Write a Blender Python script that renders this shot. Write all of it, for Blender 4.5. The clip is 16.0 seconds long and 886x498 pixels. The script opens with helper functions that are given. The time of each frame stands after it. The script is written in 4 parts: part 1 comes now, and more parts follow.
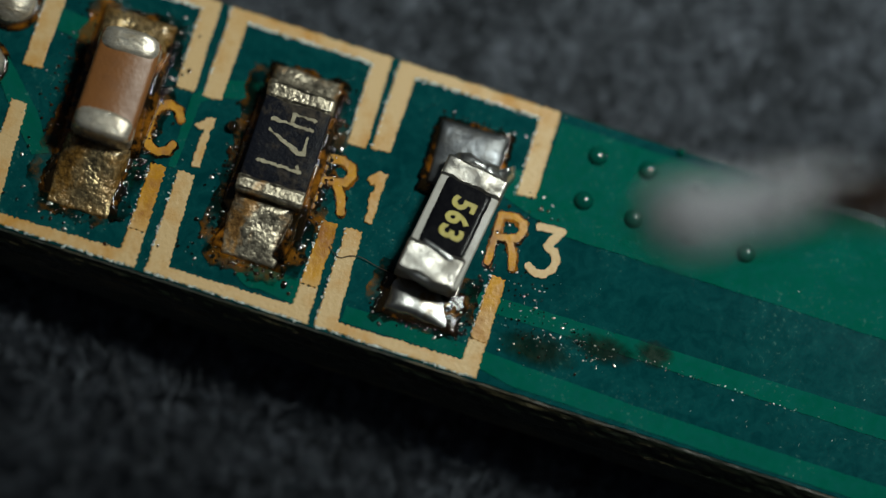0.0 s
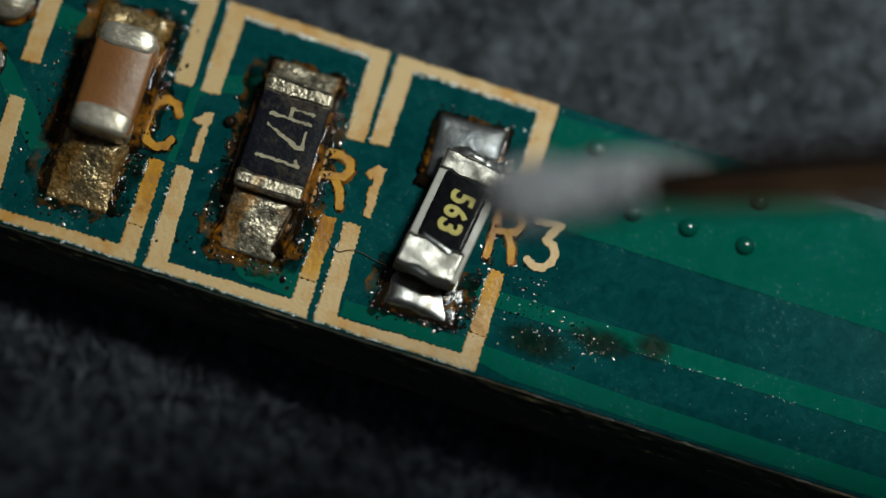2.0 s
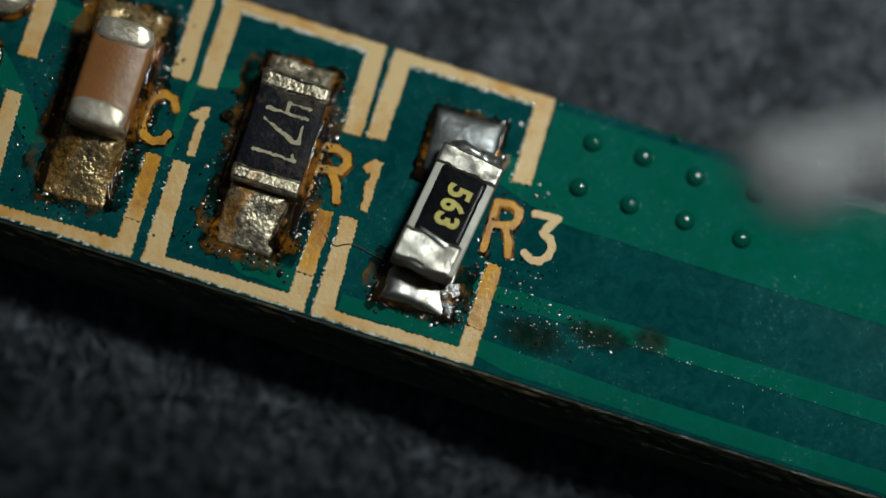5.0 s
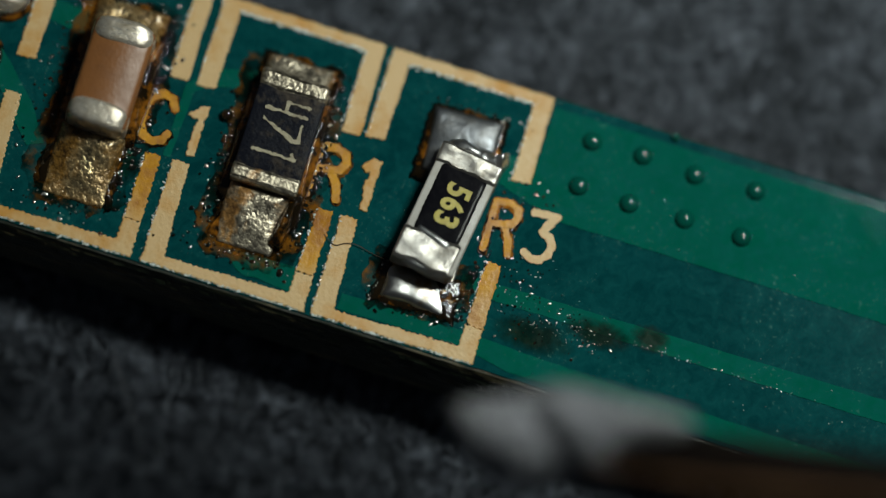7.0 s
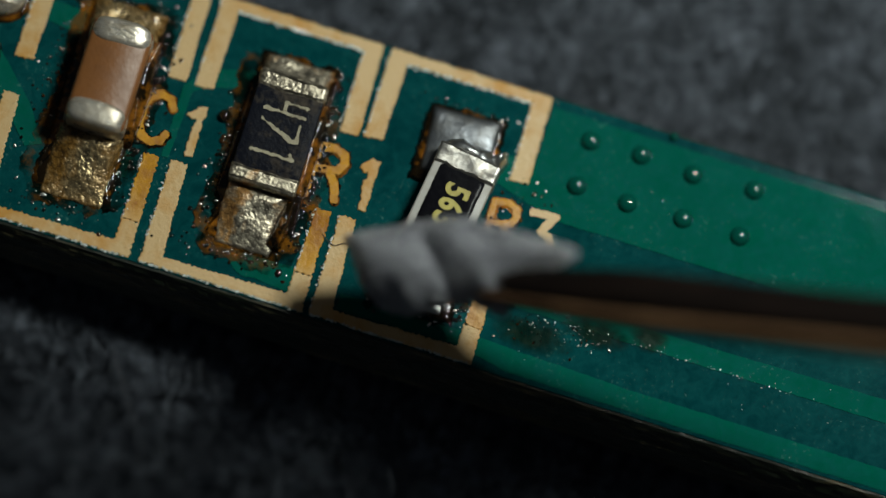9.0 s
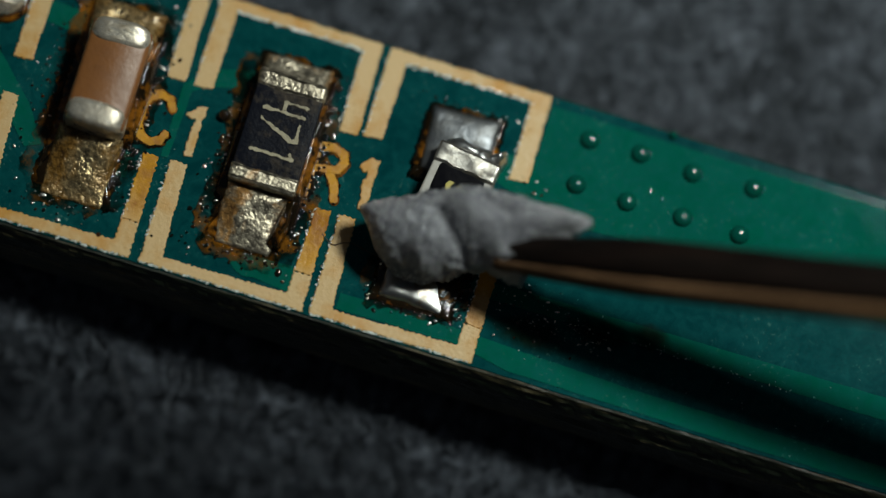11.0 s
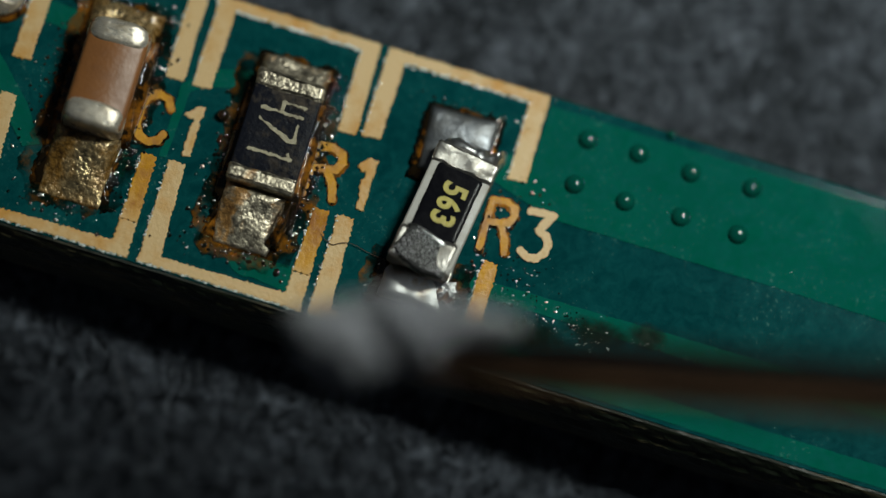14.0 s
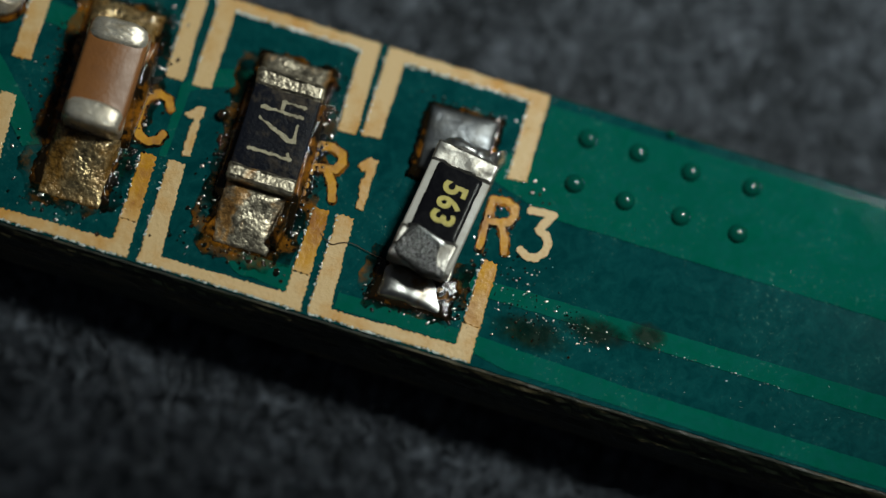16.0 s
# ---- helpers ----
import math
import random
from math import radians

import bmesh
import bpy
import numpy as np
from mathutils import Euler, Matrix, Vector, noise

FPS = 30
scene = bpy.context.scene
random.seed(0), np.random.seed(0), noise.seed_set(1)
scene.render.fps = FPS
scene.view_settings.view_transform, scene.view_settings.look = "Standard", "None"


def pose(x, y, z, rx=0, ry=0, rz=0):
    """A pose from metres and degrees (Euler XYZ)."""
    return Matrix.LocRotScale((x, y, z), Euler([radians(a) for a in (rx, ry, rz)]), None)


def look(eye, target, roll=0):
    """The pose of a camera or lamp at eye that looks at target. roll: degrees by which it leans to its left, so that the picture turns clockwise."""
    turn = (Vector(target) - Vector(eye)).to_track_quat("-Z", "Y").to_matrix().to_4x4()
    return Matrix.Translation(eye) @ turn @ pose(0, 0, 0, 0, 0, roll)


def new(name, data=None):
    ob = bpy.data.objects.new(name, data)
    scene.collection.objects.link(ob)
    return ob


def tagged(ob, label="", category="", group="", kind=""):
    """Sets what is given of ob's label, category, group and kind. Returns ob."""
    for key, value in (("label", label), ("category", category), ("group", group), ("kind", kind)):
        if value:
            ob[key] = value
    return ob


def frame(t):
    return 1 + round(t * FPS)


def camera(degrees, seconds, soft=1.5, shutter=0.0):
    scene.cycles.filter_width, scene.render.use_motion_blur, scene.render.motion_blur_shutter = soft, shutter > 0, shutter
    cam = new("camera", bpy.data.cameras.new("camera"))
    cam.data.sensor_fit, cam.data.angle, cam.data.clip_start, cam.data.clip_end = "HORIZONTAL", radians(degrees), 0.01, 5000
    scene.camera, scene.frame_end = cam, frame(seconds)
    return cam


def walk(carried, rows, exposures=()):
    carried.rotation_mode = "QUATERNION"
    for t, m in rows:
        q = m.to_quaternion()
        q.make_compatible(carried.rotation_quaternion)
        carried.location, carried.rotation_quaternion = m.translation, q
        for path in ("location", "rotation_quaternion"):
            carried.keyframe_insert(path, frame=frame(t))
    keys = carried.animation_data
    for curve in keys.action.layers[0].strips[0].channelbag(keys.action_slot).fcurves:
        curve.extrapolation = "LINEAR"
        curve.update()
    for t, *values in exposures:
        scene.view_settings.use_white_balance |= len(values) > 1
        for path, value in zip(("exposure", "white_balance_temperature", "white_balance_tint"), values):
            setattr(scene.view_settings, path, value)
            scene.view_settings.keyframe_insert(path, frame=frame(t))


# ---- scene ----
# All lengths below are in millimetres and become metres in mm() and part().
# x runs along the circuit board, y across it, z up; the board's underside lies at z = 0.
MM = 0.001
TOP = 1.6          # height of the board's upper face
TILT = radians(15)
FAR = 200.0        # camera to board


def mm(x, y, z, rx=0, ry=0, rz=0):
    return pose(x * MM, y * MM, z * MM, rx, ry, rz)


def seen_from(x, y):
    """The camera's pose when it looks at the point x, y of the board."""
    eye = (x * MM, (y - FAR * math.sin(TILT)) * MM, (TOP + FAR * math.cos(TILT)) * MM)
    return look(eye, (x * MM, y * MM, TOP * MM), 17.05)


# ---- camera ----
cam = camera(6.233, 16.0, soft=1.5, shutter=1.0)
cam.data.dof.use_dof = True
cam.data.dof.focus_distance = 0.1998
cam.data.dof.aperture_fstop = 15.5
cam.data.dof.aperture_blades = 0
walk(cam, [(0.0, seen_from(2.735, 2.547)), (16.0, seen_from(2.735, 2.547))])

# ---- light ----
world = bpy.data.worlds.new("dim_room")
scene.world = world
world.use_nodes = True
world.node_tree.nodes["Background"].inputs["Color"].default_value = (0.75, 0.87, 1.0, 1)
world.node_tree.nodes["Background"].inputs["Strength"].default_value = 0.022


def desk_lamp_light(x, y, z, watts, size):
    data = bpy.data.lights.new("desk_lamp_light", "AREA")
    data.shape, data.size, data.energy = "DISK", size * MM, watts
    data.color = (0.92, 0.99, 0.91)
    ob = new("desk_lamp_light", data)
    ob.matrix_world = look((x * MM, y * MM, z * MM), (2.5 * MM, 3.0 * MM, TOP * MM))
    return ob


# two small lamps side by side above the far edge of the board
desk_lamp_light(18, 26.5, 51, 0.0127, 8)
desk_lamp_light(25, 23, 51, 0.0127, 8)


# ---- materials ----
def material(name):
    m = bpy.data.materials.new(name)
    m.use_nodes = True
    return m, m.node_tree.nodes, m.node_tree.links, m.node_tree.nodes["Principled BSDF"]


def noise_node(m, scale, detail=4.0, rough=0.55, stretch=None, distortion=0.0):
    """Noise over the object's own space; scale in features per millimetre."""
    n, l = m.node_tree.nodes, m.node_tree.links
    tc = n.new("ShaderNodeTexCoord")
    tex = n.new("ShaderNodeTexNoise")
    tex.inputs["Scale"].default_value = scale * 1000
    tex.inputs["Detail"].default_value = detail
    tex.inputs["Roughness"].default_value = rough
    tex.inputs["Distortion"].default_value = distortion
    if stretch:
        mp = n.new("ShaderNodeMapping")
        mp.inputs["Scale"].default_value = stretch
        l.new(tc.outputs["Object"], mp.inputs["Vector"])
        l.new(mp.outputs["Vector"], tex.inputs["Vector"])
    else:
        l.new(tc.outputs["Object"], tex.inputs["Vector"])
    return tex


def ramp(m, source, stops):
    r = m.node_tree.nodes.new("ShaderNodeValToRGB")
    e = r.color_ramp.elements
    while len(e) < len(stops):
        e.new(0.5)
    for el, (p, c) in zip(e, stops):
        el.position, el.color = p, (*c, 1) if len(c) == 3 else c
    m.node_tree.links.new(source, r.inputs["Fac"])
    return r


def grey(v):
    return (v, v, v)


def bump(m, source, depth, strength=1.0, under=None):
    b = m.node_tree.nodes.new("ShaderNodeBump")
    b.inputs["Distance"].default_value = depth * MM
    b.inputs["Strength"].default_value = strength
    m.node_tree.links.new(source, b.inputs["Height"])
    if under:
        m.node_tree.links.new(under.outputs["Normal"], b.inputs["Normal"])
    return b


def mix(m, fac, a, b):
    x = m.node_tree.nodes.new("ShaderNodeMix")
    x.data_type = "RGBA"
    l = m.node_tree.links
    l.new(fac, x.inputs["Factor"])
    for sock, v in ((x.inputs["A"], a), (x.inputs["B"], b)):
        if isinstance(v, tuple):
            sock.default_value = (*v, 1)
        else:
            l.new(v, sock)
    return x.outputs["Result"]


def speckled(name, base, spots, fine=3.0, coarse=0.5, at=(0.45, 0.7), rough=(0.3, 0.5), metal=0.0,
             depth=0.01, bump_scale=8.0, coat=0.0, ior=1.5, stretch=None):
    """A surface whose colour wanders between base and spots at two scales, with fine relief."""
    m, n, l, p = material(name)
    big, small = noise_node(m, coarse, 3, stretch=stretch), noise_node(m, fine, 5, 0.65, stretch=stretch)
    half = n.new("ShaderNodeMath")
    half.operation = "ADD"
    l.new(big.outputs["Fac"], half.inputs[0])
    l.new(small.outputs["Fac"], half.inputs[1])
    mid = n.new("ShaderNodeMath")
    mid.operation = "MULTIPLY"
    mid.inputs[1].default_value = 0.5
    l.new(half.outputs[0], mid.inputs[0])
    r = ramp(m, mid.outputs[0], [(at[0], base), (at[1], spots)])
    l.new(r.outputs["Color"], p.inputs["Base Color"])
    rr = ramp(m, small.outputs["Fac"], [(0.3, grey(rough[0])), (0.7, grey(rough[1]))])
    l.new(rr.outputs["Color"], p.inputs["Roughness"])
    b = bump(m, noise_node(m, bump_scale, 4, 0.6, stretch=stretch).outputs["Fac"], depth)
    l.new(b.outputs["Normal"], p.inputs["Normal"])
    p.inputs["Metallic"].default_value = metal
    p.inputs["Coat Weight"].default_value = coat
    p.inputs["Coat Roughness"].default_value = 0.15
    p.inputs["IOR"].default_value = ior
    return m


MASK_DARK = speckled("solder_mask_over_laminate", (0.0003, 0.038, 0.043), (0.0008, 0.054, 0.059), fine=5, coarse=0.5,
                     rough=(0.10, 0.12), depth=0.0008, bump_scale=3)
MASK_LIGHT = speckled("solder_mask_over_copper", (0.0005, 0.091, 0.060), (0.001, 0.111, 0.074), fine=3, coarse=0.35,
                      rough=(0.03, 0.05), depth=0.0004, bump_scale=3)
for m in (MASK_DARK, MASK_LIGHT):
    # a cloudy film of residue with fine pale specks
    m_p = m.node_tree.nodes["Principled BSDF"]
    cloudy = ramp(m, noise_node(m, 0.55, 6, 0.7, distortion=0.8).outputs["Fac"], [(0.46, grey(0.0)), (0.68, grey(0.55))])
    specks = ramp(m, noise_node(m, 11, 3, 0.6, distortion=0.5).outputs["Fac"], [(0.60, grey(0.0)), (0.68, grey(1.0))])
    both = m.node_tree.nodes.new("ShaderNodeMath")
    both.operation = "MULTIPLY"
    m.node_tree.links.new(cloudy.outputs["Color"], both.inputs[0])
    m.node_tree.links.new(specks.outputs["Color"], both.inputs[1])
    base = m_p.inputs["Base Color"].links[0].from_socket
    hazed = mix(m, ramp(m, cloudy.outputs["Color"], [(0.0, grey(0.0)), (1.0, grey(0.42))]).outputs["Color"], base, (0.010, 0.125, 0.120))
    mottle = ramp(m, noise_node(m, 2.4, 6, 0.7, distortion=1.0).outputs["Fac"], [(0.40, grey(0.0)), (0.72, grey(0.45))])
    hazed = mix(m, mottle.outputs["Color"], hazed, (0.008, 0.100, 0.100))
    m.node_tree.links.new(mix(m, both.outputs[0], hazed, (0.10, 0.25, 0.22)), m_p.inputs["Base Color"])
    m.node_tree.nodes["Principled BSDF"].inputs["Specular IOR Level"].default_value = 0.08 if m is MASK_DARK else 0.025
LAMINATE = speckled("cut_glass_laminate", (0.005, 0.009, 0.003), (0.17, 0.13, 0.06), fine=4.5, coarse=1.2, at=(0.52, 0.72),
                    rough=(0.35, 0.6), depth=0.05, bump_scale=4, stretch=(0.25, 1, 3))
SILK = speckled("stained_silkscreen_ink", (0.67, 0.455, 0.215), (0.58, 0.28, 0.045), fine=1.6, coarse=0.35, at=(0.49, 0.64),
                rough=(0.32, 0.5), depth=0.012, bump_scale=9, coat=0.3)
SILK_BURNT = speckled("flux_burnt_silkscreen_ink", (0.64, 0.31, 0.028), (0.26, 0.075, 0.002), fine=2.2, coarse=0.7, at=(0.44, 0.66),
                      rough=(0.15, 0.45), depth=0.015, bump_scale=6, coat=0.05)
# the flux stain fades out towards the near end of a leg
b_n, b_l, b_p = SILK_BURNT.node_tree.nodes, SILK_BURNT.node_tree.links, SILK_BURNT.node_tree.nodes["Principled BSDF"]
b_xyz, b_tc = b_n.new("ShaderNodeSeparateXYZ"), b_n.new("ShaderNodeTexCoord")
b_l.new(b_tc.outputs["Object"], b_xyz.inputs["Vector"])
b_edge = b_n.new("ShaderNodeMath")
b_edge.operation, b_edge.inputs[1].default_value = "MULTIPLY_ADD", 1 / (3.0 * MM)
b_l.new(b_xyz.outputs["Y"], b_edge.inputs[0])
b_l.new(noise_node(SILK_BURNT, 1.1, 4, 0.6).outputs["Fac"], b_edge.inputs[2])
b_fac = ramp(SILK_BURNT, b_edge.outputs[0], [(0.72, grey(0.0)), (1.0, grey(1.0))])
b_l.new(mix(SILK_BURNT, b_fac.outputs["Color"], (0.70, 0.46, 0.22), b_p.inputs["Base Color"].links[0].from_socket), b_p.inputs["Base Color"])
FLUX = speckled("burnt_flux_residue", (0.010, 0.006, 0.002), (0.38, 0.135, 0.010), fine=2.8, coarse=0.9, at=(0.50, 0.64),
                rough=(0.06, 0.14), depth=0.022, bump_scale=5)
FLUX_WET = speckled("wet_dark_flux", (0.002, 0.008, 0.005), (0.36, 0.13, 0.008), fine=2.0, coarse=0.8, at=(0.49, 0.65),
                    rough=(0.05, 0.10), depth=0.022, bump_scale=4.5, ior=1.35)
wet_alpha = ramp(FLUX_WET, noise_node(FLUX_WET, 1.4, 4, 0.6).outputs["Fac"], [(0.38, grey(0.1)), (0.62, grey(0.9))])
FLUX_WET.node_tree.links.new(wet_alpha.outputs["Color"], FLUX_WET.node_tree.nodes["Principled BSDF"].inputs["Alpha"])
BEAD = speckled("glassy_flux_bead", (0.003, 0.006, 0.004), (0.05, 0.018, 0.003), fine=1, coarse=1, at=(0.5, 0.65), rough=(0.02, 0.05), depth=0.0, ior=1.7)
# pale dots and tin specks also serve as added glints, besides real dust
GLINT_DUST = speckled("pale_glint_dust", (0.66, 0.72, 0.70), (0.45, 0.48, 0.44), rough=(0.3, 0.5), depth=0.0)
SPECK = speckled("tin_speck_and_glint", (0.9, 0.9, 0.87), (0.6, 0.58, 0.5), rough=(0.15, 0.45), metal=1.0, depth=0.0)


def stained_solder(name, pale, rust, dark, metal, spread, gloss=(0.20, 0.36), relief=0.065):
    """Grainy old solder with flux stains: pale metal, rusty orange patches and dark brown hollows."""
    m, n, l, p = material(name)
    patch, grain = noise_node(m, 0.9, 5, 0.6, distortion=0.5), noise_node(m, 7.5, 2, 0.6)
    r = ramp(m, patch.outputs["Fac"], [(0.30, dark), (0.40, rust), (spread, pale), (0.75, tuple(0.7 * c for c in pale))])
    g = ramp(m, grain.outputs["Fac"], [(0.35, grey(0.45)), (0.65, grey(1.1))])
    x = n.new("ShaderNodeMix")
    x.data_type, x.blend_type = "RGBA", "MULTIPLY"
    x.inputs["Factor"].default_value = 1.0
    l.new(r.outputs["Color"], x.inputs["A"])
    l.new(g.outputs["Color"], x.inputs["B"])
    l.new(x.outputs["Result"], p.inputs["Base Color"])
    mt = ramp(m, patch.outputs["Fac"], [(0.38, grey(0.0)), (spread, grey(metal))])
    l.new(mt.outputs["Color"], p.inputs["Metallic"])
    rr = ramp(m, grain.outputs["Fac"], [(0.3, grey(gloss[0])), (0.7, grey(gloss[1]))])
    l.new(rr.outputs["Color"], p.inputs["Roughness"])
    p.inputs["Coat Weight"].default_value, p.inputs["Coat Roughness"].default_value = 0.55, 0.16
    b1 = bump(m, patch.outputs["Fac"], 0.06)
    b2 = bump(m, grain.outputs["Fac"], relief, 1.0, b1)
    l.new(b2.outputs["Normal"], p.inputs["Normal"])
    return m


SOLDER_DULL = stained_solder("dull_stained_solder", (0.56, 0.49, 0.37), (0.42, 0.22, 0.07), (0.12, 0.05, 0.015), 0.85, 0.48,
                             (0.30, 0.48), 0.045)
SOLDER_BROWN = stained_solder("brown_stained_solder", (0.52, 0.40, 0.22), (0.24, 0.12, 0.022), (0.035, 0.016, 0.005), 0.95, 0.62)
SOLDER_BRIGHT = speckled("fresh_shiny_solder", (0.55, 0.56, 0.57), (0.34, 0.33, 0.31), fine=4, coarse=0.8, rough=(0.28, 0.42),
                         metal=1.0, depth=0.008, bump_scale=3)
SOLDER_PAD = speckled("stained_shiny_solder", (0.30, 0.21, 0.11), (0.46, 0.46, 0.45), fine=3, coarse=0.9, at=(0.35, 0.45), rough=(0.26, 0.44),
                      metal=1.0, depth=0.012, bump_scale=4)
SOLDER_GREY = speckled("grey_flattened_solder", (0.21, 0.222, 0.24), (0.12, 0.115, 0.10), fine=3, coarse=0.6, rough=(0.36, 0.55),
                       metal=0.85, depth=0.035, bump_scale=3)
TIN = speckled("tinned_terminal_metal", (0.40, 0.385, 0.36), (0.24, 0.215, 0.175), fine=5, coarse=1.0, rough=(0.30, 0.46), metal=0.9,
               depth=0.010, bump_scale=9)
TIN_SCRATCHED = speckled("scratched_terminal_metal", (0.62, 0.57, 0.49), (0.36, 0.29, 0.20), fine=4, coarse=1.2, rough=(0.22, 0.40),
                         metal=0.6, depth=0.035, bump_scale=4, stretch=(1.0, 2.2, 1))
CERAMIC_BROWN = speckled("brown_capacitor_ceramic", (0.25, 0.100, 0.030), (0.17, 0.064, 0.018), fine=2, coarse=0.5,
                         rough=(0.35, 0.5), depth=0.01, bump_scale=8)
CERAMIC_WHITE = speckled("white_alumina_ceramic", (0.50, 0.485, 0.45), (0.38, 0.35, 0.30), fine=4, coarse=0.8, rough=(0.4, 0.6),
                         depth=0.012, bump_scale=9)
GLASS_BLACK = speckled("glossy_black_overglaze", (0.006, 0.006, 0.008), (0.014, 0.014, 0.016), fine=5, coarse=1, rough=(0.12, 0.2),
                       depth=0.004, bump_scale=8, ior=1.12)
GLASS_WORN = speckled("dirty_black_overglaze", (0.008, 0.009, 0.014), (0.07, 0.055, 0.04), fine=5, coarse=0.8, at=(0.5, 0.70),
                      rough=(0.25, 0.5), depth=0.02, bump_scale=9, ior=1.15)
YELLOW_INK = speckled("yellow_marking_ink", (0.46, 0.38, 0.05), (0.33, 0.26, 0.04), fine=5, coarse=1, rough=(0.3, 0.5), depth=0.01)
PALE_INK = speckled("faded_marking_ink", (0.40, 0.35, 0.23), (0.18, 0.15, 0.10), fine=5, coarse=1, rough=(0.4, 0.6), depth=0.02)
STICK_DARK = speckled("dark_pick_wood", (0.004, 0.0025, 0.002), (0.012, 0.006, 0.004), fine=2, coarse=0.5, rough=(0.5, 0.7),
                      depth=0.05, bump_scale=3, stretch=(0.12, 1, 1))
STICK_PALE = speckled("brown_pick_wood", (0.19, 0.105, 0.055), (0.04, 0.02, 0.011), fine=3, coarse=0.7, rough=(0.5, 0.7),
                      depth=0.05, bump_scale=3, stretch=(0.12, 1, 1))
HAIR = speckled("dark_brown_fibre", (0.035, 0.018, 0.009), (0.08, 0.04, 0.02), rough=(0.4, 0.5))


def paste_material():
    """Grey solder paste: a dull slurry of tiny bright metal balls."""
    m, n, l, p = material("grey_solder_paste")
    tc, cells = n.new("ShaderNodeTexCoord"), n.new("ShaderNodeTexVoronoi")
    cells.inputs["Scale"].default_value = 24000
    l.new(tc.outputs["Object"], cells.inputs["Vector"])
    lump = noise_node(m, 1.6, 4)
    r = ramp(m, lump.outputs["Fac"], [(0.35, (0.178, 0.182, 0.205)), (0.7, (0.258, 0.262, 0.290))])
    l.new(r.outputs["Color"], p.inputs["Base Color"])
    inv = ramp(m, cells.outputs["Distance"], [(0.0, grey(1)), (0.6, grey(0))])
    b1 = bump(m, lump.outputs["Fac"], 0.10)
    b2 = bump(m, inv.outputs["Color"], 0.03, 1.0, b1)
    l.new(b2.outputs["Normal"], p.inputs["Normal"])
    p.inputs["Metallic"].default_value = 0.15
    p.inputs["Roughness"].default_value = 0.42
    return m


def film_material():
    """Thin paste film in which the single metal balls sparkle."""
    m, n, l, p = material("thin_solder_paste_film")
    tc, cells = n.new("ShaderNodeTexCoord"), n.new("ShaderNodeTexVoronoi")
    cells.inputs["Scale"].default_value = 19000
    l.new(tc.outputs["Object"], cells.inputs["Vector"])
    lump = noise_node(m, 2.5, 4)
    r = ramp(m, cells.outputs["Distance"], [(0.1, grey(0.025)), (0.6, grey(0.010))])
    l.new(r.outputs["Color"], p.inputs["Base Color"])
    inv = ramp(m, cells.outputs["Distance"], [(0.0, grey(1)), (0.55, grey(0))])
    b1 = bump(m, lump.outputs["Fac"], 0.02)
    b2 = bump(m, inv.outputs["Color"], 0.01, 1.0, b1)
    l.new(b2.outputs["Normal"], p.inputs["Normal"])
    p.inputs["Metallic"].default_value = 0.0
    p.inputs["Roughness"].default_value = 0.6
    return m


def felt_material():
    m, n, l, p = material("dark_grey_felt")
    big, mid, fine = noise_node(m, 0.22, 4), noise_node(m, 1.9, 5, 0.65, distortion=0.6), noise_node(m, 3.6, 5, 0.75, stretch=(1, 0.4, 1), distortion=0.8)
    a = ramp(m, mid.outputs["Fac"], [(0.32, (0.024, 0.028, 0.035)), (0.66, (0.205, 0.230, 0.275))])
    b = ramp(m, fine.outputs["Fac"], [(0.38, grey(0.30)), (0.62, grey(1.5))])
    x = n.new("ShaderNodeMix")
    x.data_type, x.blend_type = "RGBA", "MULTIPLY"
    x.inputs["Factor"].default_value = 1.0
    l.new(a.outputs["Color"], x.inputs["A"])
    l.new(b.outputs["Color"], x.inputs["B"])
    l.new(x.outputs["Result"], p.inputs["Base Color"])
    p.inputs["Roughness"].default_value = 0.95
    p.inputs["Specular IOR Level"].default_value = 0.15
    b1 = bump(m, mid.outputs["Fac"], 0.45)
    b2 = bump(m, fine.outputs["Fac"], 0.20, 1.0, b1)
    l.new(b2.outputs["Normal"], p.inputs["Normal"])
    return m


for m in (STICK_DARK, STICK_PALE):
    m.node_tree.nodes["Principled BSDF"].inputs["Specular IOR Level"].default_value = 0.1
GRAIN = speckled("grey_metal_grain", (0.80, 0.805, 0.82), (0.6, 0.605, 0.62), rough=(0.32, 0.42), metal=1.0, depth=0.0)
BALL = speckled("shiny_solder_ball", (0.92, 0.92, 0.93), (0.7, 0.7, 0.71), rough=(0.34, 0.42), metal=1.0, depth=0.0)
PASTE, FILM, FELT = paste_material(), film_material(), felt_material()


# ---- building helpers ----
def part(name, bm, mat, parent=None, label="", smooth=True):
    """Links a bmesh given in millimetres as one mesh object."""
    bmesh.ops.scale(bm, vec=(MM, MM, MM), verts=bm.verts)
    bmesh.ops.recalc_face_normals(bm, faces=bm.faces)
    data = bpy.data.meshes.new(name)
    bm.to_mesh(data)
    bm.free()
    if smooth is not None:
        for f in data.polygons:
            f.use_smooth = smooth
    data.materials.append(mat)
    ob = new(name, data)
    ob.parent = parent
    if label:
        tagged(ob, label)
    return ob


def thing(name, m, label, category, group="", kind=""):
    ob = new(name)
    ob.empty_display_size = 0.002
    ob.matrix_world = m
    return tagged(ob, label, category, group, kind)


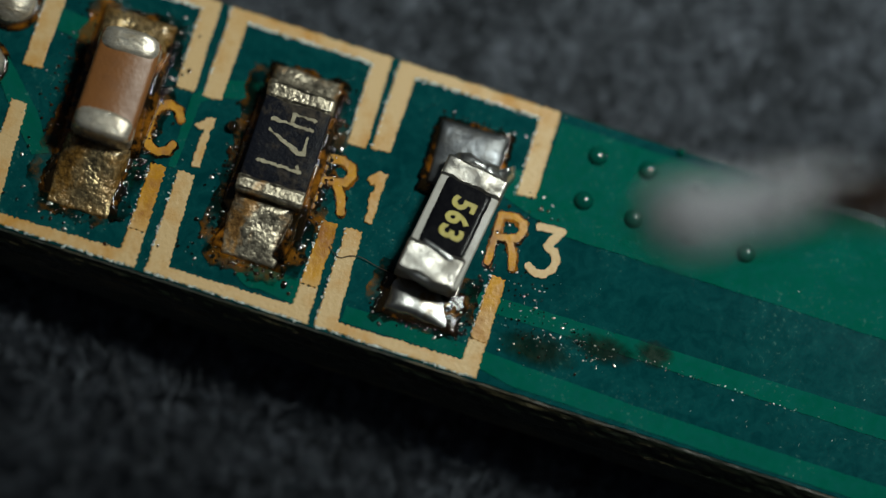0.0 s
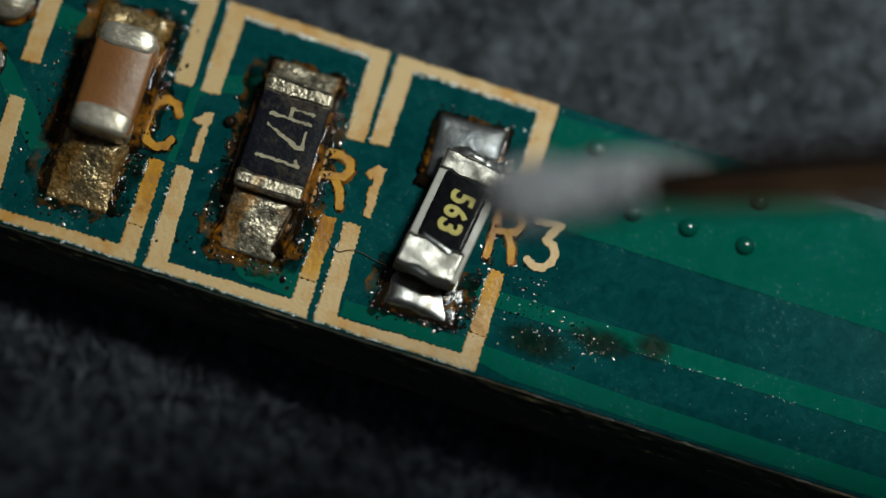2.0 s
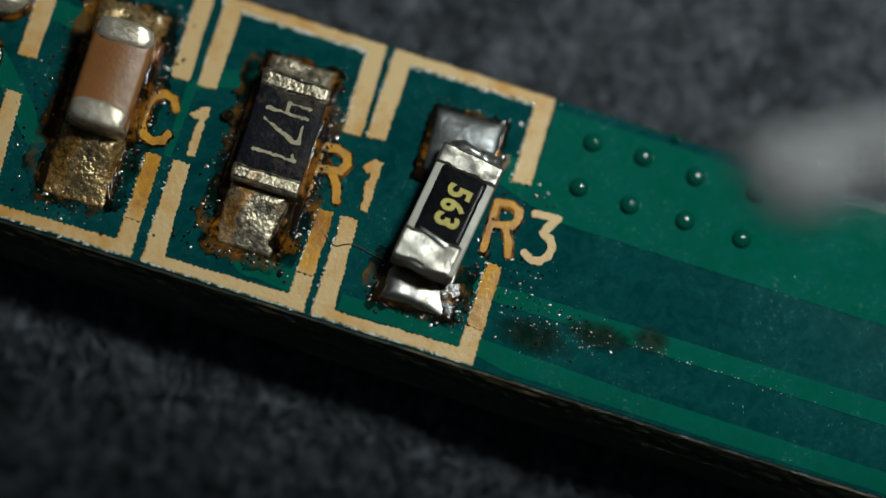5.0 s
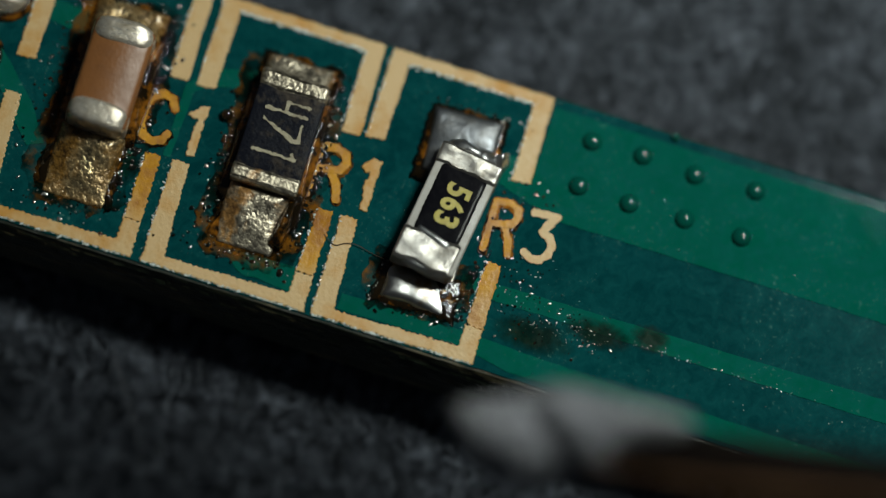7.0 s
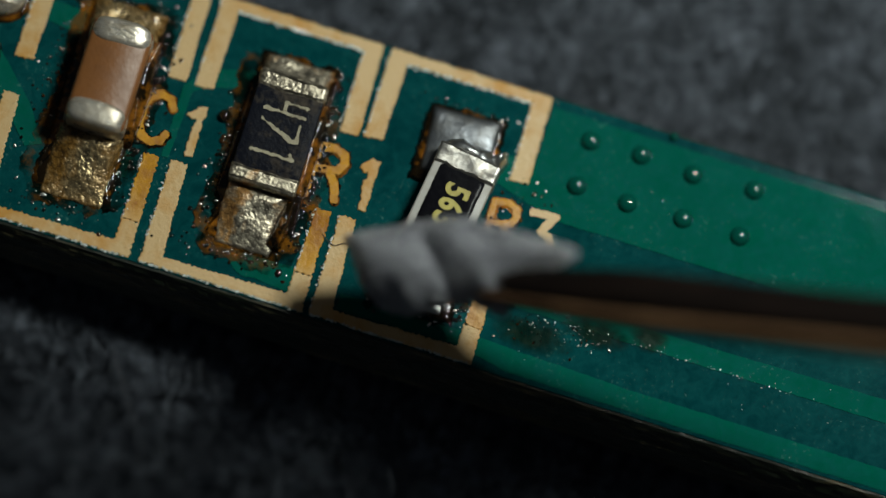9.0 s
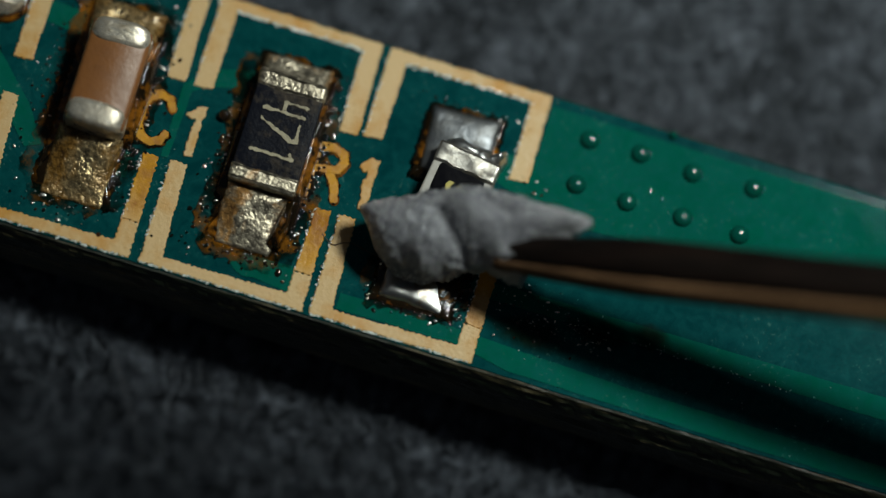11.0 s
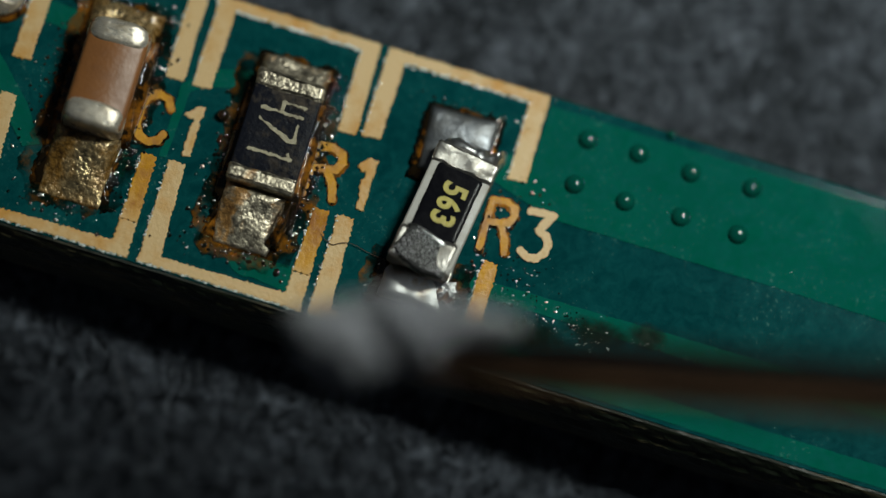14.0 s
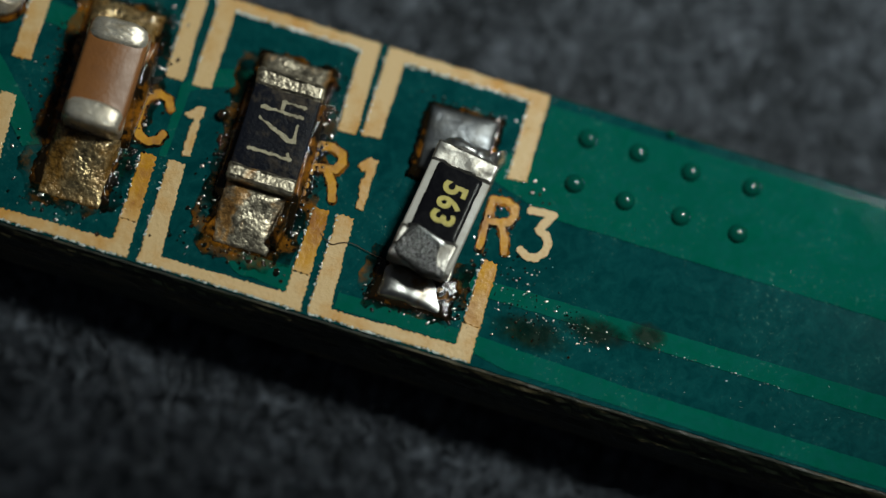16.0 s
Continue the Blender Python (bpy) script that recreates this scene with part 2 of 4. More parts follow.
def rough_outline(points, amp=0.02, step=0.07, seed=0, saw=0.0):
    """Corner points turned into a ragged outline."""
    rng, out = random.Random(seed), []
    for i, a in enumerate(points):
        b = points[(i + 1) % len(points)]
        d = Vector((b[0] - a[0], b[1] - a[1]))
        k = max(1, int(d.length / step))
        side = Vector((-d.y, d.x)).normalized()
        for j in range(k):
            q = Vector(a) + d * (j / k)
            w = noise.noise((q.x * 2.1, q.y * 2.1, seed)) * amp + (rng.random() - 0.5) * amp * 1.3 + (saw if j % 2 else -saw) * rng.uniform(0.4, 1)
            out.append(tuple(q + side * w))
    return out


def plate(points, z0, z1):
    """A flat plate with the given outline, from z0 up to z1."""
    bm = bmesh.new()
    low = [bm.verts.new((x, y, z0)) for x, y in points]
    high = [bm.verts.new((x, y, z1)) for x, y in points]
    k = len(points)
    for i in range(k):
        bm.faces.new((low[i], low[(i + 1) % k], high[(i + 1) % k], high[i]))
    f = bm.faces.new(high)
    f.normal_update()
    bmesh.ops.triangulate(bm, faces=[f])
    return bm


def ink(points, z0, z1, soft=0.022):
    """A printed layer: a plate whose upper rim is rounded off."""
    area = sum(p[0] * q[1] - q[0] * p[1] for p, q in zip(points, points[1:] + points[:1]))
    by, k, inner = math.copysign(soft, area), len(points), []
    for i, p in enumerate(points):
        d = Vector(points[(i + 1) % k]) - Vector(points[i - 1])
        d = d.normalized() if d.length > 1e-6 else Vector((1, 0))
        inner.append((p[0] - d.y * by, p[1] + d.x * by))
    bm = bmesh.new()
    loops = [[bm.verts.new((x, y, z)) for x, y in line] for line, z in ((points, z0), (points, z1 - 0.018), (inner, z1))]
    for lo, hi in zip(loops, loops[1:]):
        for i in range(k):
            bm.faces.new((lo[i], lo[(i + 1) % k], hi[(i + 1) % k], hi[i])).smooth = True
    f = bm.faces.new(loops[-1])
    f.normal_update()
    bmesh.ops.triangulate(bm, faces=[f])
    return bm


def mound(points, z0, height, rings=9, lean=(0, 0), wob=0.0, seed=0, power=0.5, sides=6):
    """A rounded heap over an outline, such as a solder fillet or a flux pool. lean moves its summit."""
    bm = bmesh.new()
    pts = []
    for i, a in enumerate(points):
        b = points[(i + 1) % len(points)]
        for j in range(sides):
            pts.append((a[0] + (b[0] - a[0]) * j / sides, a[1] + (b[1] - a[1]) * j / sides))
    k = len(pts)
    cx, cy = sum(p[0] for p in pts) / k, sum(p[1] for p in pts) / k
    loops = []
    for r in range(rings):
        s = 1 - r / rings
        h = (1 - s * s) ** power if s < 1 else 0
        loop = []
        for x, y in pts:
            X, Y = cx + (x - cx) * s + lean[0] * (1 - s), cy + (y - cy) * s + lean[1] * (1 - s)
            w = noise.noise((X * 1.7, Y * 1.7, seed)) * wob * (1 if r else 0)
            loop.append(bm.verts.new((X, Y, z0 + max(0.0, height * h + w))))
        loops.append(loop)
    for a, b in zip(loops, loops[1:]):
        for i in range(k):
            bm.faces.new((a[i], a[(i + 1) % k], b[(i + 1) % k], b[i]))
    tip = bm.verts.new((cx + lean[0], cy + lean[1], z0 + height))
    for i in range(k):
        bm.faces.new((loops[-1][i], loops[-1][(i + 1) % k], tip))
    base = bm.verts.new((cx, cy, z0 - 0.01))
    for i in range(k):
        bm.faces.new((loops[0][(i + 1) % k], loops[0][i], base))
    return bm


def block(x0, x1, y0, y1, z0, z1, r=0.05, seg=3, wob=0.0, seed=0, cuts=0):
    """A box with rounded edges and slightly uneven faces."""
    bm = bmesh.new()
    bmesh.ops.create_cube(bm, size=1)
    for v in bm.verts:
        v.co = ((x0 + x1) / 2 + v.co.x * (x1 - x0), (y0 + y1) / 2 + v.co.y * (y1 - y0), (z0 + z1) / 2 + v.co.z * (z1 - z0))
    if cuts:
        bmesh.ops.subdivide_edges(bm, edges=bm.edges[:], cuts=cuts, use_grid_fill=True)
    sharp = [e for e in bm.edges if len(e.link_faces) == 2 and e.calc_face_angle() > 0.5]
    bmesh.ops.bevel(bm, geom=sharp, offset=r, segments=seg, affect="EDGES", profile=0.5)
    if wob:
        for v in bm.verts:
            d = noise.noise_vector((v.co.x * 2.3, v.co.y * 2.3, v.co.z * 2.3 + seed))
            v.co += d * wob
    return bm


def dome(x, y, z, r, h, rings=5, sides=18):
    return mound([(x + r * math.cos(a * math.tau / sides), y + r * math.sin(a * math.tau / sides)) for a in range(sides)], z, h, rings, sides=1)


def marking(text, size, bold=0.0, ragged=0.0, seed=0, thick=0.02, spacing=1.0):
    """Lettering from the built-in font as a bmesh, centred, in millimetres."""
    cu = bpy.data.curves.new("lettering", "FONT")
    cu.body, cu.size, cu.offset, cu.extrude, cu.space_character = text, size, bold, thick / 2, spacing
    cu.align_x, cu.align_y, cu.resolution_u = "CENTER", "CENTER", 4
    ob = bpy.data.objects.new("lettering", cu)
    scene.collection.objects.link(ob)
    bpy.context.view_layer.update()
    data = bpy.data.meshes.new_from_object(ob.evaluated_get(bpy.context.evaluated_depsgraph_get()))
    bpy.data.objects.remove(ob)
    bm = bmesh.new()
    bm.from_mesh(data)
    bpy.data.meshes.remove(data)
    bmesh.ops.remove_doubles(bm, verts=bm.verts, dist=0.0005)
    if ragged:
        long = [e for e in bm.edges if e.calc_length() > 0.14]
        bmesh.ops.subdivide_edges(bm, edges=long, cuts=3)
        for v in bm.verts:
            v.co.xy += noise.noise_vector((v.co.x * 6, v.co.y * 6, seed)).xy * ragged
    return bm


def moved(bm, m):
    bmesh.ops.transform(bm, matrix=m, verts=bm.verts)
    return bm


def at(x, y, z, rz=0, rx=0, ry=0):
    return pose(x, y, z, rx, ry, rz)


# ---- felt ----
def felt_height(x, y):
    """The felt lies under the far half of the board and sags a little below its near edge."""
    z = -1.10 + 0.10 * noise.noise((x * 0.35, y * 0.35, 3))
    beyond = max(0.0, y - 7.2)
    level = max(0.0, min(1.0, (y - 1.5) / 4.0))
    level = level * level * (3 - 2 * level)
    z = z * (1 - level) + (-0.16 + 0.10 * noise.noise((x * 0.35, y * 0.35, 3))) * level
    # past the near edge it falls away, more steeply towards smaller x
    steep = 1.40 - 0.25 * max(0.0, min(1.0, (x + 7) / 15))
    away = max(0.0, -1.3 - y)
    z -= steep * (min(away, 7) - 0.5 * (1 - math.exp(-away / 0.5)))
    return z + 0.5 * max(0.0, min(1.0, beyond / 2.6)) + 0.13 * min(beyond, 14)


def felt():
    xs = np.concatenate([np.linspace(-150, -16, 20, endpoint=False), np.arange(-16, 20, 0.13), np.linspace(20, 150, 20)])
    ys = np.concatenate([np.linspace(-120, -12, 18, endpoint=False), np.arange(-12, 17, 0.13), np.linspace(17, 130, 18)])
    verts = []
    for y in ys:
        for x in xs:
            z = felt_height(x, y) + 0.10 * noise.noise((x * 1.1, y * 1.1, 8)) + 0.09 * noise.noise((x * 3.1, y * 3.1, 5)) + 0.05 * noise.noise((x * 6.5, y * 6.5, 9))
            rise = max(0.0, min(1.0, (-15 - x) / 8)) + max(0.0, min(1.0, (x - 21) / 10))
            z = z * (1 - rise) - 0.02 * rise
            verts.append((x * MM, y * MM, z * MM))
    w = len(xs)
    faces = [(j * w + i, j * w + i + 1, (j + 1) * w + i + 1, (j + 1) * w + i) for j in range(len(ys) - 1) for i in range(w - 1)]
    data = bpy.data.meshes.new("felt_mat")
    data.from_pydata(verts, [], faces)
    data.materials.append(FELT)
    for f in data.polygons:
        f.use_smooth = True
    return tagged(new("felt_mat", data), "dark grey fuzzy felt cloth sagging under the board", "cloth", kind="structure")


felt()


def felt_fibres():
    """Loose curled fibres that stand up from the felt."""
    rng = random.Random(4)
    verts, faces = [], []
    for i in range(44000):
        x, y = rng.uniform(-14, 19), rng.uniform(-11, 16)
        a, length, r = rng.uniform(0, math.tau), rng.uniform(0.25, 0.9), rng.uniform(0.006, 0.018)
        bend, lift = rng.uniform(-1.6, 1.6), rng.uniform(0.05, 0.35)
        ground = felt_height(x, y) - 0.06
        if -0.8 < y < 7.5 or (y < 0 and rng.random() < 0.55):
            continue
        base = len(verts)
        for k in range(6):
            s = k / 5
            px, py = x + math.cos(a + bend * s) * length * s, y + math.sin(a + bend * s) * length * s
            pz = ground + lift * math.sin(math.pi * (0.1 + 0.8 * s))
            for c in range(3):
                t = c * math.tau / 3
                verts.append(((px - math.sin(a) * r * math.cos(t)) * MM, (py + math.cos(a) * r * math.cos(t)) * MM, (pz + r * math.sin(t)) * MM))
        for k in range(5):
            for c in range(3):
                p, q = base + k * 3 + c, base + k * 3 + (c + 1) % 3
                faces.append((p, q, q + 3, p + 3))
    data = bpy.data.meshes.new("felt_fibres")
    data.from_pydata(verts, [], faces)
    data.materials.append(speckled("felt_fibre", (0.04, 0.046, 0.056), (0.20, 0.225, 0.27), fine=0.9, coarse=0.5, at=(0.42, 0.62), rough=(0.7, 0.9)))
    return tagged(new("felt_fibres", data), "loose grey fibres curling up from the felt", "fibres", kind="stuff")


felt_fibres()

# ---- circuit board ----
board = thing("circuit_board", mm(0, 0, 0), "narrow green circuit board with cream outlines, lying on felt", "circuit board")
L0, L1, W0, W1 = -34.0, 48.0, -0.12, 7.16


def laminate():
    """The board's core. Its near edge was sawn and slopes outwards in torn layers of glass cloth."""
    bm = bmesh.new()
    n = 1100
    slope = [(0.06, 1.57), (-0.02, 1.56), (-0.07, 1.50), (-0.13, 1.42), (-0.17, 1.34), (-0.24, 1.25), (-0.28, 1.15), (-0.35, 1.05), (-0.38, 0.94), (-0.44, 0.82), (-0.46, 0.66), (-0.48, 0.4), (-0.46, 0.05), (-0.42, 0.0)]
    far = [(W1 - 0.03, 0.0), (W1, 0.05), (W1, 1.50), (W1 - 0.05, 1.57)]
    cols = []
    for i in range(n + 1):
        x = L0 + (L1 - L0) * i / n
        worn = 0.72 + 0.025 * min(max(x + 1, 0), 12) + 0.3 * noise.noise((x * 0.22, 4, 6))
        col = []
        for k, (y, z) in enumerate(slope):
            live = 1 if 1 < k < 12 else 0
            tear = noise.noise((x * 0.9, k * 1.9, 2)) * 0.05 + noise.noise((x * 3.6, k * 2.3, 12)) * 0.035 + noise.noise((x * 9, k * 3.1, 22)) * 0.018
            col.append(bm.verts.new((x, W0 + y * (worn if live else 1) + live * tear, z + live * 0.5 * noise.noise((x * 2.2, k * 1.3, 32)) * 0.08)))
        col += [bm.verts.new((x, y, z)) for y, z in far]
        cols.append(col)
    m = len(slope) + len(far)
    for a, b in zip(cols, cols[1:]):
        for k in range(m):
            bm.faces.new((a[k], a[(k + 1) % m], b[(k + 1) % m], b[k]))
    bm.faces.new(cols[0])
    bm.faces.new(cols[-1][::-1])
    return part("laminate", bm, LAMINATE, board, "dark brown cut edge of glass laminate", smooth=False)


laminate()


def solder_mask():
    bm, cols, n = bmesh.new(), [], 560
    for i in range(n + 1):
        x = L0 + 0.05 + (L1 - L0 - 0.1) * i / n
        a, b = noise.noise((x * 2.3, 1, 1)) * 0.025, noise.noise((x * 2.3, 7, 1)) * 0.02
        cols.append([bm.verts.new(p) for p in ((x, W0 + 0.03 + a, 1.55), (x, W0 + 0.05 + a, TOP), (x, W1 - 0.05 + b, TOP), (x, W1 - 0.03 + b, 1.55))])
    for p, q in zip(cols, cols[1:]):
        for k in range(3):
            bm.faces.new((p[k], p[k + 1], q[k + 1], q[k]))
    return part("solder_mask", bm, MASK_DARK, board, "dark blue-green solder mask", smooth=False)


solder_mask()


def copper(points, seed, amp=0.012):
    return part("copper_area", plate(rough_outline(points, amp, 0.12, seed), TOP - 0.01, TOP + 0.015), MASK_LIGHT, board,
                "lighter green solder mask over copper", smooth=False)


def arc(x, y, r, a0, a1, k=10):
    return [(x + r * math.cos(radians(a0 + (a1 - a0) * i / k)), y + r * math.sin(radians(a0 + (a1 - a0) * i / k))) for i in range(k + 1)]


# the large area with the row of covered holes, and its arm to the pad
copper([(4.24, 6.86), (40, 6.86), (40, 4.10), (5.15, 4.10), (4.20, 4.35), (3.4, 4.6), (3.4, 5.3), (4.24, 5.5)], 11)
# two long tracks
copper([(3.3, 1.69), (14, 1.68), (40, 1.66), (40, 2.24), (14.2, 2.25), (8.5, 2.18), (3.3, 2.10)], 12)
copper([(0.6, 0.30), (3.7, 0.34), (5, 0.07), (9.8, 0.02), (40, 0.03), (40, 0.55), (8.1, 0.55), (5, 0.66), (3.7, 0.72), (0.6, 0.72)], 13)
# short tracks beside the older parts
copper([(-4.62, 2.7), (-4.44, 2.7), (-4.36, 4.5), (-4.0, 4.75), (-3.0, 5.0), (-3.0, 5.5), (-4.1, 5.2), (-4.62, 4.6)], 14)
copper([(-8.4, 5.15), (-7.4, 5.05), (-7.4, 5.65), (-8.4, 5.7)], 15)
copper([(-9.6, 3.9), (-9.2, 4.1), (-8.1, 3.0), (-7.5, 2.1), (-7.9, 1.9), (-8.6, 2.7)], 16)
copper([(-2.3, 0.95), *arc(-1.75, 0.95, 0.55, 180, 290), (-0.65, 0.35), (-0.55, 0.7), (-0.7, 1.0)], 17)
copper([(-5.5, 2.55), (-5.25, 2.55), (-5.3, 1.9), (-5.55, 1.9)], 18)


# dark spots of dried flux on the tracks
for sx, sy, sa, sb in ((6.9, 1.66, 1.15, 0.48), (5.4, 1.15, 1.3, 0.6), (8.15, 1.95, 0.65, 0.46)):
    stain = speckled("dried_flux_stain", (0.0005, 0.010, 0.005), (0.003, 0.022, 0.004), fine=3, coarse=1, rough=(0.12, 0.25), depth=0.002, bump_scale=5, ior=1.3)
    n, l = stain.node_tree.nodes, stain.node_tree.links
    tc, mp, blot, low = n.new("ShaderNodeTexCoord"), n.new("ShaderNodeMapping"), n.new("ShaderNodeTexGradient"), n.new("ShaderNodeMath")
    blot.gradient_type, low.operation = "SPHERICAL", "MULTIPLY"
    mp.inputs["Scale"].default_value = (1 / (sa * MM), 1 / (sb * MM), 0)
    mp.inputs["Location"].default_value = (-sx / sa, -sy / sb, 0)
    l.new(tc.outputs["Object"], mp.inputs["Vector"])
    l.new(mp.outputs["Vector"], blot.inputs["Vector"])
    l.new(blot.outputs["Fac"], low.inputs[0])
    l.new(noise_node(stain, 2.6, 5, 0.65, distortion=0.6).outputs["Fac"], low.inputs[1])
    l.new(ramp(stain, low.outputs[0], [(0.08, grey(0.0)), (0.34, grey(0.68))]).outputs["Color"], n["Principled BSDF"].inputs["Alpha"])
    part("flux_stain", plate([(sx + sa * math.cos(a * 0.2618), sy + sb * math.sin(a * 0.2618)) for a in range(24)], TOP + 0.005, TOP + 0.022),
         stain, board, "dark dried flux stain", smooth=False)


# cream outlines printed round each part, in two open brackets
def brackets(x, legs, seed):
    lu, ll, ru, rl = legs
    upper = [(x, 7.10), (x + 4.16, 7.10), (x + 4.22, ru + 0.05), (x + 3.74, ru), (x + 3.70, 6.80), (x + 0.48, 6.79), (x + 0.46, lu + 0.05), (x - 0.02, lu)]
    z = TOP + 0.035
    part("outline_bracket", ink(rough_outline(upper, 0.022, 0.068, seed, 0.022), TOP - 0.01, z), SILK, board, "cream printed outline", smooth=None)
    low = [(x, -0.02), (x + 4.18, -0.02), (x + 4.165, 0.9), (x + 3.715, 0.9), (x + 3.70, 0.32), (x + 0.53, 0.25), (x + 0.42, ll), (x, ll)]
    part("outline_bracket", ink(rough_outline(low, 0.022, 0.068, seed + 1, 0.022), TOP - 0.01, z), SILK, board, "cream printed outline", smooth=None)
    leg = [(x + 3.715, 0.9), (x + 4.165, 0.9), (x + 4.14, rl), (x + 3.76, rl)]
    part("outline_leg", ink(rough_outline(leg, 0.03, 0.068, seed + 2, 0.022), TOP - 0.01, z + 0.003), SILK_BURNT, board, "outline leg browned by flux", smooth=None)


brackets(0.0, (4.70, 2.61, 4.73, 2.58), 21)
brackets(-4.36, (4.66, 2.68, 4.63, 2.62), 31)
brackets(-8.80, (4.02, 3.12, 4.66, 2.64), 41)
part("outline_bracket", ink(rough_outline([(-9.36, 7.1), (-9.36, 6.8), (-13, 6.8), (-13, 7.1)], 0.02, 0.06, 51), TOP - 0.01, TOP + 0.035), SILK, board,
     "cream printed outline", smooth=None)


def stroked(lines, x, y, half, z0, z1, seed, rough=0.035):
    """Lettering drawn with straight strokes of even width."""
    bm = bmesh.new()
    for i, line in enumerate(lines):
        for j, (p, q) in enumerate(zip(line, line[1:])):
            p, q = Vector((x + p[0], y + p[1])), Vector((x + q[0], y + q[1]))
            d = (q - p).normalized() * half
            n = Vector((-d.y, d.x))
            ends = [c + d * (e * math.cos(t)) + n * (e * math.sin(t)) for c, e in ((q, 1), (p, -1)) for t in (-1.3, -0.8, -0.3, 0.3, 0.8, 1.3)]
            piece = plate(rough_outline([tuple(c) for c in ends], rough, 0.06, i * 7 + j + seed), z0, z1 + 0.002 * j + 0.001 * i)
            spare = bpy.data.meshes.new("stroke")
            piece.to_mesh(spare)
            piece.free()
            bm.from_mesh(spare)
            bpy.data.meshes.remove(spare)
    return bm


def figure_one(x, y, h, seed):
    """A printed 1 with a short flag, worn and knobbly."""
    s = [(-0.02, -h / 2), (0.20, -h / 2 + 0.02), (0.16, 0.0), (0.19, h / 2), (0.0, h / 2), (-0.26, h / 2 - 0.30), (-0.16, h / 2 - 0.40), (-0.02, h / 2 - 0.34), (-0.07, 0.0)]
    return part("printed_letter", ink(rough_outline([(x + a, y + b) for a, b in s], 0.05, 0.06, seed), TOP - 0.01, TOP + 0.04), SILK, board, "cream printed character", smooth=None)


R_LINES = [[(-0.36, -0.66), (-0.38, 0.58), (0.0, 0.64), (0.24, 0.54), (0.30, 0.34), (0.20, 0.12), (-0.30, 0.02)], [(0.02, 0.02), (0.22, -0.26), (0.31, -0.62)]]
C_LINES = [[(0.33, 0.36), (0.22, 0.56), (-0.04, 0.63), (-0.26, 0.50), (-0.37, 0.22), (-0.37, -0.26), (-0.22, -0.54), (0.04, -0.62), (0.26, -0.52), (0.34, -0.34)]]
THREE_LINES = [[(-0.30, 0.56), (0.26, 0.60)], [(0.22, 0.56), (0.02, 0.16)], [(0.02, 0.14), (0.22, 0.06), (0.33, -0.14), (0.30, -0.38), (0.14, -0.57), (-0.08, -0.60), (-0.28, -0.48)]]


def character(lines, x, y, half, seed, burnt=True, wide=1.0):
    """A printed character; flux has crept round the burnt ones and browned them."""
    lines = [[(a * wide, b) for a, b in line] for line in lines]
    if burnt:
        part("flux_rim", stroked(lines, x + 0.01, y - 0.02, half + 0.045, TOP - 0.01, TOP + 0.022, seed + 40, 0.035), FLUX, board, "amber flux crept round a printed character", smooth=False)
    part("printed_letter", stroked(lines, x, y, half, TOP - 0.01, TOP + 0.036, seed, 0.022), SILK_BURNT if burnt else SILK, board, "cream printed character", smooth=False)


character(R_LINES, 3.90, 3.54, 0.085, 61, True, 0.92)
character(THREE_LINES, 4.84, 3.58, 0.105, 62, False)
character(R_LINES, -0.58, 3.55, 0.105, 63, True, 1.1)
figure_one(0.40, 3.55, 1.36, 64)
character(C_LINES, -5.02, 3.58, 0.10, 65)
figure_one(-4.06, 3.55, 1.30, 66)

# covered via holes
VIA = speckled("solder_mask_over_hole", (0.0004, 0.066, 0.048), (0.0008, 0.082, 0.058), rough=(0.06, 0.10), depth=0.002, bump_scale=3)
for vx, vy in ((5.36, 6.32), (6.66, 6.36), (8.03, 6.28), (9.58, 6.36), (5.36, 5.12), (6.68, 5.08), (8.10, 5.12), (9.57, 5.12)):
    part("via", dome(vx, vy, TOP + 0.01, 0.25, 0.17, 9, 24), VIA, board, "steep drop of mask over a via hole")

# soldered pads and the flux burnt round them
part("flux_border", mound(rough_outline([(1.30, 6.10), (3.30, 6.18), (3.36, 4.2), (1.28, 4.0)], 0.05, 0.08, 71), TOP, 0.07, 8, sides=1, power=0.3, wob=0.02), FLUX, board, "brown burnt flux rim")
part("pad", mound([(1.42, 6.0), (3.18, 6.08), (3.2, 4.3), (1.5, 4.3)], TOP + 0.04, 0.16, 8, wob=0.05, seed=1), SOLDER_GREY, board, "grey tinned solder pad")
part("flux_border", mound(rough_outline([(1.24, 1.9), (3.42, 1.9), (3.44, 0.82), (1.26, 0.72)], 0.07, 0.08, 72), TOP, 0.08, 8, sides=1, power=0.3, wob=0.03), FLUX, board, "brown burnt flux rim")


